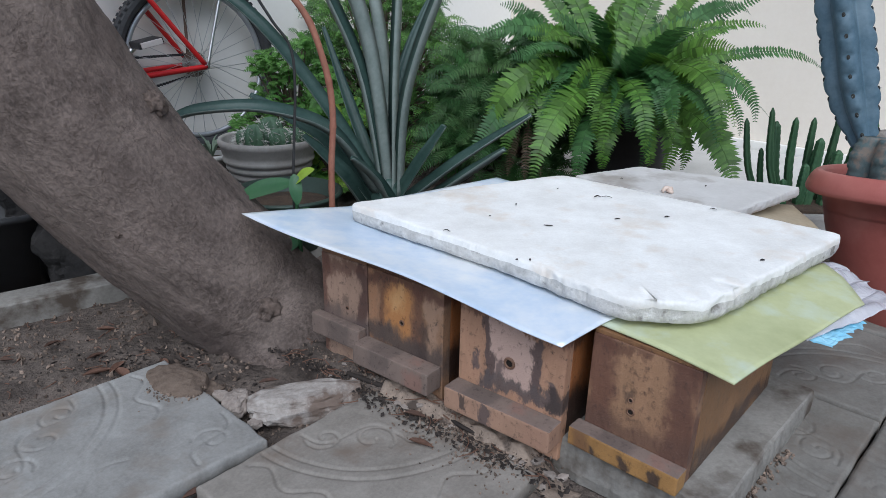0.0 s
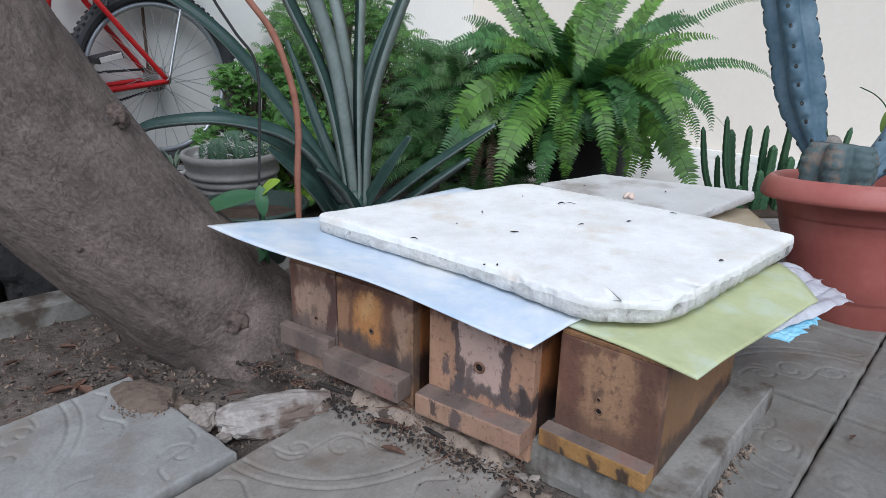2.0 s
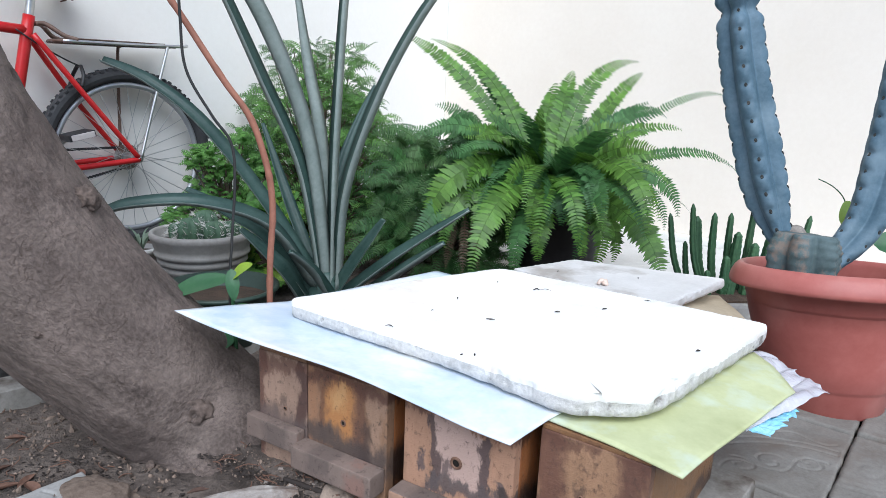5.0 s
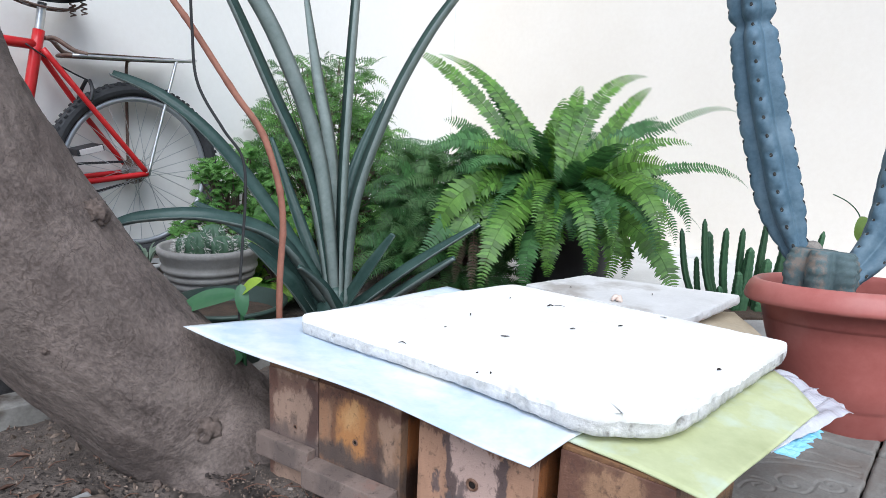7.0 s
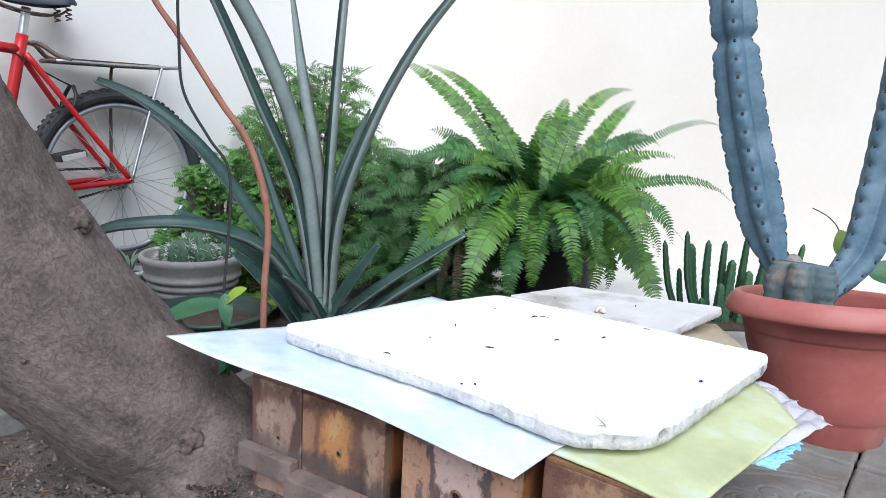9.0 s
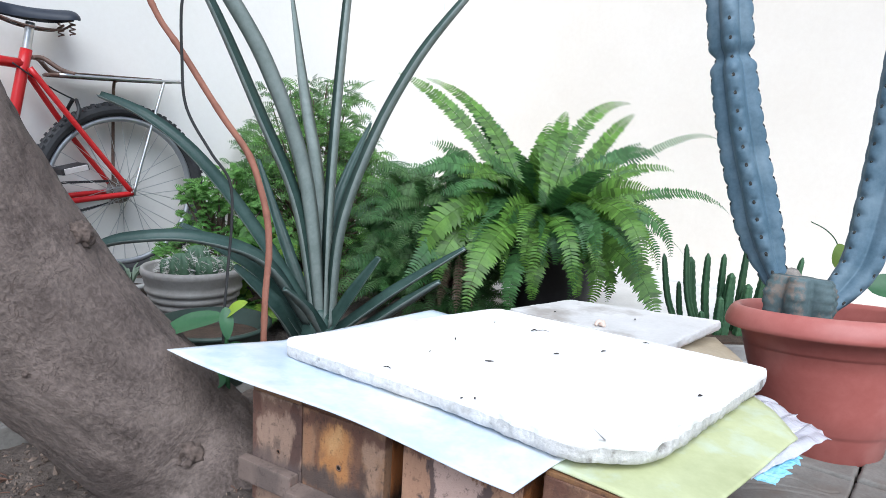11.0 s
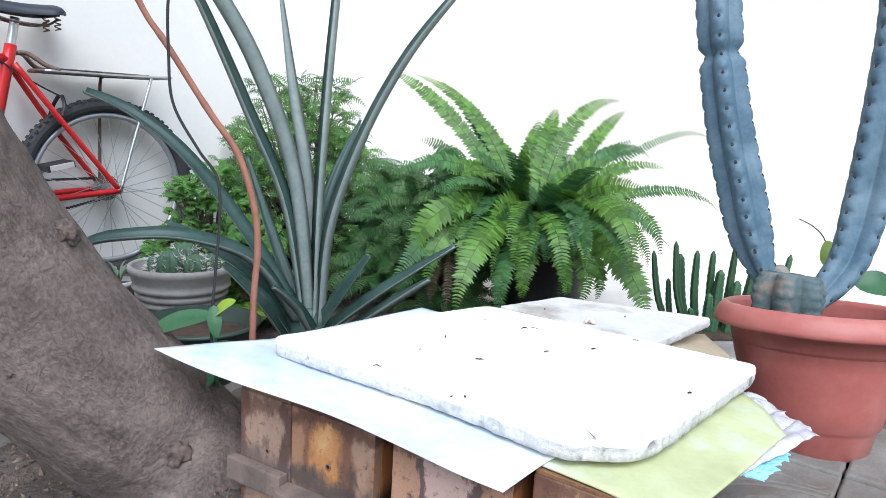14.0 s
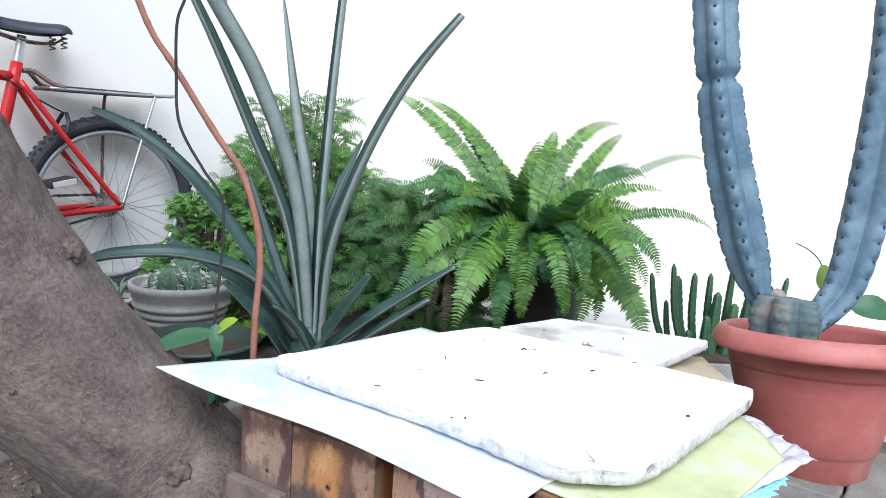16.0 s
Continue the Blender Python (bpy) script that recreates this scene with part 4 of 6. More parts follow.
o = Vector((-0.135, 1.70, 0.0))
LEAVES = [
    ([(-0.151, 1.7, 0.09), (-0.197, 1.66, 0.40), (-0.283, 1.62, 0.624), (-0.365, 1.58, 0.825), (-0.44, 1.56, 0.98)], (0.034, 0.036, 0.032, 0.025, 0.011), (0.88, -0.35, 0.3)),
    ([(-0.137, 1.7, 0.09), (-0.178, 1.65, 0.471), (-0.26, 1.58, 0.724), (-0.347, 1.52, 0.886), (-0.42, 1.46, 1.02)], (0.034, 0.037, 0.037, 0.034, 0.018), (0.25, 0.9, 0.2)),
    ([(-0.129, 1.72, 0.09), (-0.157, 1.74, 0.466), (-0.195, 1.78, 0.675), (-0.239, 1.83, 0.975)], (0.034, 0.034, 0.028, 0.003), (0.3, 0.9, 0.1)),
    ([(-0.115, 1.7, 0.09), (-0.112, 1.72, 0.397), (-0.098, 1.75, 0.71), (-0.082, 1.78, 0.963), (-0.068, 1.8, 1.18)], (0.032, 0.034, 0.031, 0.025, 0.009), (-0.9, -0.3, 0.1)),
    ([(-0.101, 1.7, 0.09), (-0.08, 1.66, 0.35), (-0.008, 1.62, 0.577), (0.086, 1.58, 0.764), (0.189, 1.55, 0.907)], (0.034, 0.039, 0.034, 0.029, 0.018), (-0.8, -0.3, 0.5)),
    ([(-0.158, 1.7, 0.10), (-0.30, 1.68, 0.336), (-0.43, 1.66, 0.509), (-0.544, 1.66, 0.60), (-0.65, 1.68, 0.645)], (0.037, 0.037, 0.034, 0.029, 0.016), (0.4, -0.55, 0.75)),
    ([(-0.173, 1.7, 0.10), (-0.256, 1.58, 0.274), (-0.388, 1.50, 0.341), (-0.529, 1.47, 0.34), (-0.60, 1.46, 0.318)], (0.036, 0.039, 0.034, 0.028, 0.011), (0.1, -0.45, 0.9)),
    ([(-0.179, 1.7, 0.07), (-0.274, 1.62, 0.237), (-0.358, 1.58, 0.309), (-0.44, 1.56, 0.367)], (0.037, 0.039, 0.031, 0.010), (0.3, -0.6, 0.7)),
    ([(-0.115, 1.7, 0.07), (-0.045, 1.64, 0.198), (0.012, 1.60, 0.298)], (0.034, 0.031, 0.013), (-0.3, -0.7, 0.6)),
    ([(-0.093, 1.7, 0.07), (0.052, 1.62, 0.207), (0.21, 1.55, 0.337)], (0.034, 0.030, 0.008), (-0.2, -0.5, 0.85)),
    ([(-0.057, 1.7, 0.06), (0.079, 1.58, 0.19), (0.148, 1.50, 0.267)], (0.034, 0.029, 0.008), (-0.2, -0.4, 0.9)),
    ([(-0.159, 1.74, 0.09), (-0.253, 1.85, 0.296), (-0.334, 1.95, 0.502)], (0.034, 0.031, 0.009), (0.5, -0.8, 0.4)),
    ([(-0.197, 1.68, 0.06), (-0.243, 1.60, 0.173), (-0.32, 1.55, 0.277)], (0.044, 0.041, 0.013), (0.4, -0.6, 0.7)),
    ([(-0.14, 1.72, 0.09), (-0.10, 1.82, 0.40), (-0.02, 1.95, 0.62)], (0.034, 0.031, 0.006), (-0.2, -0.9, 0.3)),
    ([(-0.12, 1.68, 0.06), (-0.16, 1.60, 0.16), (-0.20, 1.50, 0.24)], (0.037, 0.034, 0.008), (0.1, -0.6, 0.8)),
]
for points, widths, facing in LEAVES:
    part("leaf", strap_leaf([Vector(p) - o for p in points], [w * 1.12 for w in widths], facing), AGAVE, agave, smooth=True).data.materials.append(AGAVE_UNDER)
part("stem_base", new_tube([(0, 0.02, -0.04), (0, 0.02, 0.05), (0, 0.02, 0.14)], [0.05, 0.065, 0.03], 20, 10), AGAVE, agave, smooth=True)

# ---- copper stem, cable and sapling ----
COPPER = material("reddish_bark_stem", ((0.17, 0.066, 0.042), (0.33, 0.14, 0.092)), scale=25, fine=120, rough=(0.6, 0.8), bump=0.3)
RUBBER = material("black_rubber", ((0.012, 0.012, 0.012), (0.035, 0.033, 0.032)), scale=20, fine=120, rough=(0.55, 0.8), bump=0.2)
SAPLING = leaf_material("sapling_leaf", (0.024, 0.080, 0.035), (0.055, 0.145, 0.058), 0.35, 0.2, 0.25, 12)
YOUNG = leaf_material("young_leaf", (0.20, 0.32, 0.03), (0.34, 0.46, 0.06), 0.35, 0.15, 0.35, 12)
stem = part("woody_stem", new_tube([(-0.47, 1.27, 0.95), (-0.413, 1.25, 0.833), (-0.385, 1.25, 0.771), (-0.348, 1.25, 0.717), (-0.28, 1.25, 0.611), (-0.231, 1.25, 0.539), (-0.204, 1.25, 0.449), (-0.197, 1.25, 0.376), (-0.203, 1.25, 0.28), (-0.206, 1.25, 0.15), (-0.208, 1.25, -0.05)],
            [0.005, 0.0053, 0.0057, 0.006, 0.006, 0.0062], 12, 120, True, lambda a, u: 1 + 0.10 * noise.noise((math.cos(a), math.sin(a), u * 30)) + 0.15 * math.exp(-((u * 9 % 1) - 0.5) ** 2 / 0.004)), COPPER, smooth=True)
tagged(stem, "slender reddish-brown woody stem bending to one side", "stem")
cable = part("cable", new_tube([(-0.295, 1.2, 0.93), (-0.318, 1.2, 0.831), (-0.332, 1.2, 0.785), (-0.333, 1.2, 0.704), (-0.327, 1.2, 0.621), (-0.288, 1.2, 0.548), (-0.257, 1.2, 0.501), (-0.253, 1.2, 0.433), (-0.261, 1.2, 0.332), (-0.268, 1.2, 0.22), (-0.27, 1.2, -0.04)], [0.0025, 0.0025], 8, 110), RUBBER, smooth=True)
tagged(cable, "thin black cable hanging in loose bends", "cable")
sapling = thing("sapling", "small sapling with broad glossy green leaves", "seedling", pose(-0.262, 1.19, -0.03))
o = Vector((-0.262, 1.19, -0.03))
part("stalk", new_tube([(0, 0, 0), (0.004, 0, 0.15), (0.0, 0, 0.30)], [0.006, 0.0045, 0.003], 8, 20), SAPLING, sapling, smooth=True)


def broad_leaf(base, tip, width, facing, n=10, curl=0.1):
    pts = spline([base, Vector(base).lerp(Vector(tip), 0.5) + Vector(facing).normalized() * width * 0.2, tip], n)
    bm = bmesh.new()
    rows = []
    for i, p in enumerate(pts):
        u = i / (n - 1)
        ahead = (pts[min(i + 1, n - 1)] - pts[max(i - 1, 0)]).normalized()
        side = ahead.cross(Vector(facing)).normalized()
        up = side.cross(ahead)
        w = width / 2 * max(0.03, math.sin(math.pi * u ** 0.85) ** 0.8)
        rows.append([bm.verts.new(p + side * w * s + up * w * curl * abs(s) * 2) for s in (-1, -0.5, 0, 0.5, 1)])
    for a, b in zip(rows, rows[1:]):
        for k in range(4):
            bm.faces.new((a[k], a[k + 1], b[k + 1], b[k]))
    return bm


for base_p, tip_p, w, facing, mat in [((-0.265, 1.195, 0.262), (-0.375, 1.17, 0.228), 0.042, (0, -0.5, 0.9), SAPLING), ((-0.262, 1.19, 0.262), (-0.222, 1.18, 0.292), 0.026, (0, -0.5, 0.8), YOUNG),
                                      ((-0.262, 1.19, 0.28), (-0.255, 1.175, 0.225), 0.024, (0.2, -0.9, 0.2), SAPLING), ((-0.262, 1.19, 0.15), (-0.31, 1.16, 0.128), 0.04, (0, -0.6, 0.8), SAPLING),
                                      ((-0.262, 1.19, 0.2), (-0.22, 1.23, 0.19), 0.03, (0, -0.4, 0.9), SAPLING)]:
    part("leaf", broad_leaf(Vector(base_p) - o, Vector(tip_p) - o, w, facing), mat, sapling, smooth=True)

# ---- bicycle leaning along the wall ----
RED = material("red_enamel", ((0.42, 0.012, 0.015), (0.52, 0.022, 0.022)), scale=6, fine=60, rough=(0.25, 0.4), bump=0.03, stain=(0.30, 0.02, 0.02), stain_scale=12, stain_range=(0.6, 0.8))
CHROME = material("worn_chrome", ((0.42, 0.42, 0.42), (0.62, 0.62, 0.62)), scale=14, fine=80, rough=(0.25, 0.45), bump=0.05, metal=0.9)
RUST = material("rusty_tube", ((0.10, 0.06, 0.045), (0.22, 0.15, 0.12)), scale=20, fine=100, rough=(0.5, 0.75), bump=0.2, metal=0.4, stain=(0.32, 0.30, 0.29), stain_scale=18, stain_range=(0.55, 0.65))
TYRE = material("dusty_tyre", ((0.018, 0.018, 0.02), (0.05, 0.05, 0.052)), scale=20, fine=120, rough=(0.7, 0.9), bump=0.3)
RIM = material("alloy_rim", ((0.36, 0.37, 0.40), (0.52, 0.53, 0.55)), scale=10, fine=60, rough=(0.35, 0.5), bump=0.03, metal=0.7)
SADDLE = material("navy_saddle_vinyl", ((0.010, 0.014, 0.024), (0.024, 0.030, 0.045)), scale=12, fine=150, rough=(0.4, 0.6), bump=0.15)
GREY_PLASTIC = material("pedal_plastic", ((0.40, 0.36, 0.35), (0.55, 0.50, 0.48)), scale=20, fine=100, rough=(0.5, 0.7), bump=0.1)

bike = thing("bicycle", "red mountain bicycle with a rusty rear rack leaning by the wall", "bicycle", pose(-0.868, 2.43, 0.040, 0, 0, 226))


def ring_mesh(radius, r, sides=12, steps=80, flat=1.0):
    bm = bmesh.new()
    rows = []
    for i in range(steps):
        a = 2 * math.pi * i / steps
        rows.append([bm.verts.new(((radius + r * math.cos(b)) * math.cos(a), r * flat * math.sin(b), (radius + r * math.cos(b)) * math.sin(a))) for b in [2 * math.pi * k / sides for k in range(sides)]])
    for i in range(steps):
        p, q = rows[i], rows[(i + 1) % steps]
        for k in range(sides):
            bm.faces.new((p[k], p[(k + 1) % sides], q[(k + 1) % sides], q[k]))
    return bm


def wheel(x):
    w = new("wheel")
    w.parent, w.location = bike, (x, 0, 0.305)
    w.empty_display_size = 0.05
    hub = part("hub", new_tube([(0, -0.06, 0), (0, -0.045, 0), (0, 0.045, 0), (0, 0.07, 0)], [0.010, 0.018, 0.018, 0.008], 14, 12), CHROME, bike, "worn metal hub", True)
    hub.location = (x, 0, 0.305)
    bm = ring_mesh(0.279, 0.0235)
    for i in range(84):
        a = 2 * math.pi * i / 84
        for s in (-1, 1):
            b = s * 0.62 + (0.12 if i % 2 else -0.08)
            rad = 0.279 + 0.0245 * math.cos(b)
            m = Matrix.Translation((rad * math.cos(a), 0.0245 * math.sin(b), rad * math.sin(a))) @ Matrix.Rotation(-a, 4, "Y")
            block(bm, (0.006, 0.010, 0.011), m)
    tyre = part("tyre", bm, TYRE, bike, "knobbly black tyre")
    tyre.location = (x, 0, 0.305)
    rim_bm = ring_mesh(0.248, 0.010, 8, 80, 1.0)
    rim = part("rim", rim_bm, RIM, bike, "silver alloy rim", True)
    rim.location = (x, 0, 0.305)
    kinds = [part("spoke", new_tube([(0.019 * math.cos(b), s, 0.019 * math.sin(b)), (0.242, 0, 0)], [0.0011, 0.0011], 5, 2), CHROME, bike)
             for b, s in ((0.9, 0.026), (0.9, -0.026), (-0.9, 0.026), (-0.9, -0.026))]
    for i in range(32):
        one = kinds[i] if i < 4 else new("spoke", kinds[i % 4].data)
        one.parent, one.location, one.rotation_euler = bike, (x, 0, 0.305), (0, 2 * math.pi * i / 32, 0)
    bpy.data.objects.remove(w)


wheel(0.0)
wheel(0.95)
bar = lambda name, pts, r, mat, lab="", n=None: part(name, new_tube(pts, r, 12, n), mat, bike, lab, True)
bar("seat_tube", [(0.392, 0, 0.25), (0.283, 0, 0.745)], 0.0165, RED)
bar("top_tube", [(0.292, 0, 0.70), (0.80, 0, 0.73)], 0.0155, RED)
bar("down_tube", [(0.390, 0, 0.262), (0.82, 0, 0.64)], 0.018, RED)
bar("head_tube", [(0.835, 0, 0.60), (0.79, 0, 0.76)], 0.019, RED)
for s in (-1, 1):
    bar("seat_stay", [(0.0, 0.062 * s, 0.305), (0.15, 0.052 * s, 0.50), (0.285, 0.022 * s, 0.69)], [0.0085, 0.009], RED)
    bar("chain_stay", [(0.0, 0.062 * s, 0.303), (0.20, 0.055 * s, 0.285), (0.385, 0.030 * s, 0.262)], [0.0095, 0.010], RED)
    bar("fork_leg", [(0.83, 0.045 * s, 0.60), (0.90, 0.055 * s, 0.42), (0.95, 0.058 * s, 0.305)], [0.012, 0.008], RED)
bar("seat_post", [(0.285, 0, 0.735), (0.268, 0, 0.825)], 0.0125, CHROME, "scratched silver seat post")
bar("bracket_shell", [(0.392, -0.036, 0.256), (0.392, 0.036, 0.256)], 0.021, RUST)
bar("handlebar", [(0.84, -0.28, 0.86), (0.79, -0.05, 0.84), (0.79, 0.05, 0.84), (0.84, 0.28, 0.86)], 0.011, CHROME)
bar("stem_post", [(0.79, 0, 0.75), (0.785, 0, 0.84)], 0.012, CHROME)
# saddle: a long shell that narrows to its nose
def saddle_place(u, v):
    a = (v - 0.5) * math.pi * 1.05
    x = 0.135 + 0.285 * u
    w = 0.078 * (1 - 0.80 * min(1, max(0, (u - 0.18) / 0.5)) ** 0.8) * math.sqrt(max(0.03, 1 - max(0, 1 - u / 0.12) ** 2)) * (1 if u < 0.93 else math.sqrt(max(0.05, 1 - ((u - 0.93) / 0.07) ** 2)))
    z = 0.838 + 0.032 * math.cos(a) * math.sqrt(max(0.05, 1 - max(0, 1 - u / 0.12) ** 2)) + 0.012 * (1 - u) ** 2 - 0.010 * math.sin(u * math.pi) + 0.012 * u
    return (x, w * math.sin(a), z)


sad = part("saddle", sheet(30, 14, saddle_place), SADDLE, bike, "dark navy vinyl saddle", True)
bar("saddle_rail", [(0.16, 0.03, 0.835), (0.20, 0.028, 0.812), (0.30, 0.02, 0.815), (0.40, 0.01, 0.845)], 0.0035, RUST)
bar("saddle_rail", [(0.16, -0.03, 0.835), (0.20, -0.028, 0.812), (0.30, -0.02, 0.815), (0.40, -0.01, 0.845)], 0.0035, RUST)
for s in (-1, 1):
    bar("saddle_spring", [(0.165 + 0.008 * math.cos(k * 1.05), 0.040 * s + 0.008 * math.sin(k * 1.05), 0.80 + 0.0022 * k) for k in range(20)], 0.0022, RUST, "", 70)
# rear rack
bar("rack_arm", [(0.272, 0.018, 0.722), (0.245, 0.02, 0.722), (0.205, 0.045, 0.692), (0.17, 0.055, 0.682)], 0.007, RUST)
bar("rack_arm", [(0.272, -0.018, 0.722), (0.245, -0.02, 0.722), (0.205, -0.045, 0.692), (0.17, -0.055, 0.682)], 0.007, RUST)
for s in (-0.055, 0.0, 0.055):
    bar("rack_rail", [(0.215, s, 0.676), (0.0, s, 0.682), (-0.185, s, 0.690)], 0.0055, RUST if s < 0.05 else CHROME)
bar("rack_rail", [(0.215, -0.055, 0.676), (0.228, 0, 0.676), (0.215, 0.055, 0.676)], 0.0055, RUST)
bar("rack_rail", [(-0.185, -0.055, 0.690), (-0.212, -0.03, 0.695), (-0.212, 0.03, 0.695), (-0.185, 0.055, 0.690)], 0.0055, CHROME)
part("rack_plate", new_block((0.30, 0.10, 0.003), pose(0.03, 0, 0.690, 0, 1.4, 0), 0.001), RUST, bike)
bar("rack_leg", [(-0.125, 0.055, 0.685), (-0.116, 0.056, 0.655), (-0.04, 0.060, 0.42), (-0.004, 0.066, 0.31)], 0.0052, CHROME)
bar("rack_leg", [(-0.015, -0.055, 0.680), (-0.004, -0.058, 0.64), (0.004, -0.064, 0.32)], 0.0052, RUST)
# drive train on the side away from the wall's corner
cassette = bmesh.new()
for k in range(6):
    tube(cassette, [(0, -0.028 - 0.004 * k, 0.305), (0, -0.030 - 0.004 * k, 0.305)], [0.045 - 0.0045 * k] * 2, 24, 2)
part("cassette", cassette, RUST, bike, "dark rusty sprockets")
ringset = ring_mesh(0.075, 0.004, 6, 40, 0.5)
front_ring = part("chainring", ringset, RUST, bike)
front_ring.location = (0.392, -0.045, 0.256)
for (x0, z0), (x1, z1) in (((0.0, 0.338), (0.392, 0.331)), ((0.02, 0.262), (0.392, 0.181))):
    bm = bmesh.new()
    for i in range(34):
        u = i / 33
        block(bm, (0.0095, 0.007 if i % 2 else 0.005, 0.008), pose(x0 + (x1 - x0) * u, -0.045, z0 + (z1 - z0) * u))
    part("chain", bm, TYRE, bike, "dark oily chain")
bar("crank", [(0.392, 0.05, 0.256), (0.30, 0.058, 0.325), (0.228, 0.062, 0.383)], [0.010, 0.008], CHROME)
part("pedal", new_block((0.082, 0.075, 0.022), pose(0.215, 0.105, 0.392, 0, 12, 0), 0.005), BLACK_PLASTIC, bike, "black pedal with a pale edge")
part("pedal_edge", new_block((0.070, 0.006, 0.018), pose(0.215, 0.146, 0.392, 0, 12, 0), 0.002), GREY_PLASTIC, bike)
for s in (-1, 1):
    bar("brake_arm", [(0.165, 0.045 * s, 0.54), (0.155, 0.040 * s, 0.575), (0.15, 0.012 * s, 0.605)], 0.006, BLACK_PLASTIC)
bar("brake_cable", [(0.15, 0.0, 0.605), (0.20, 0.01, 0.625), (0.27, 0.02, 0.66), (0.33, 0.02, 0.70)], 0.0025, BLACK_PLASTIC)

box = part("junction_box", new_block((0.07, 0.03, 0.07), pose(0, -0.0155, 0), 0.006), CORK)
box.matrix_world = pose(-0.622, 2.844, 1.14, 0, 0, 46)
tagged(box, "small brown weathered electrical box on the wall", "junction box")


# ---- ferns and shrubs ----
def frond(bm, base, azimuth, length, rise, droop, pinna, pairs=30, slim=0.30, rng=random, roll=0.0, sag=0.25, bare=0.08, swerve=None):
    """A feathered frond: a thin rib with two rows of small leaves, arching from its base."""
    p = Vector(base)
    flat = Vector((math.cos(azimuth), math.sin(azimuth), 0))
    side0 = Vector((-math.sin(azimuth), math.cos(azimuth), 0))
    swerve = rng.uniform(-0.4, 0.4) if swerve is None else swerve
    steps = pairs
    step = length / steps
    prev = None
    for i in range(steps + 1):
        u = i / steps
        e = rise - droop * u ** 1.3
        yaw = swerve * u
        ahead = (flat * math.cos(yaw) + side0 * math.sin(yaw)) * math.cos(e) + Vector((0, 0, math.sin(e)))
        side = ahead.cross(Vector((0, 0, 1)))
        side = side.normalized() if side.length > 0.05 else side0
        side = (Matrix.Rotation(roll + 0.9 * math.cos(azimuth), 3, ahead) @ side)
        up = side.cross(ahead).normalized()
        r = 0.0016 * (1 - 0.7 * u)
        ring = [bm.verts.new(p + side * r), bm.verts.new(p + up * r * 1.2), bm.verts.new(p - side * r)]
        if prev:
            for k in range(3):
                bm.faces.new((prev[k], prev[(k + 1) % 3], ring[(k + 1) % 3], ring[k]))
        prev = ring
        if u > bare:
            size = pinna * min(1.0, 0.45 + (u - bare) * 4) * (1 - 0.78 * max(0, (u - 0.55) / 0.45) ** 1.8) * rng.uniform(0.85, 1.1)
            for s in (-1, 1):
                d = (side * s * 0.96 + ahead * rng.uniform(0.12, 0.30)).normalized()
                w = size * slim / 2
                lift = up * rng.uniform(-0.1, 0.15)
                a = p + ahead * w * 0.7
                b = p - ahead * w * 0.7
                m = p + (d + lift) * size * 0.55
                t = p + (d + lift) * size - Vector((0, 0, 1)) * size * sag + ahead * size * 0.10
                v = [bm.verts.new(q) for q in (b, a, m + ahead * w, t, m - ahead * w - Vector((0, 0, 1)) * size * sag * 0.3)]
                bm.faces.new((v[0], v[1], v[2], v[4]))
                bm.faces.new((v[4], v[2], v[3]))
        p = p + ahead * step
    return bm


FERN = leaf_material("fern_frond", (0.040, 0.115, 0.016), (0.150, 0.280, 0.044), 0.38, 0.45, 0.28, 5)
FERN_DARK = leaf_material("old_fern_frond", (0.026, 0.085, 0.028), (0.095, 0.215, 0.062), 0.4, 0.3, 0.3, 5)
SHRUB = leaf_material("shrub_leaf", (0.060, 0.150, 0.030), (0.170, 0.335, 0.075), 0.5, 0.35, 0.35, 5)
SHRUB_DARK = leaf_material("dark_shrub_leaf", (0.042, 0.096, 0.032), (0.120, 0.220, 0.072), 0.5, 0.3, 0.25, 5)
LIME = leaf_material("lime_leaf", (0.16, 0.30, 0.03), (0.30, 0.44, 0.07), 0.45, 0.25, 0.3, 5)
PARSLEY = leaf_material("bright_shrub_leaf", (0.06, 0.17, 0.03), (0.15, 0.31, 0.065), 0.5, 0.3, 0.3, 5)

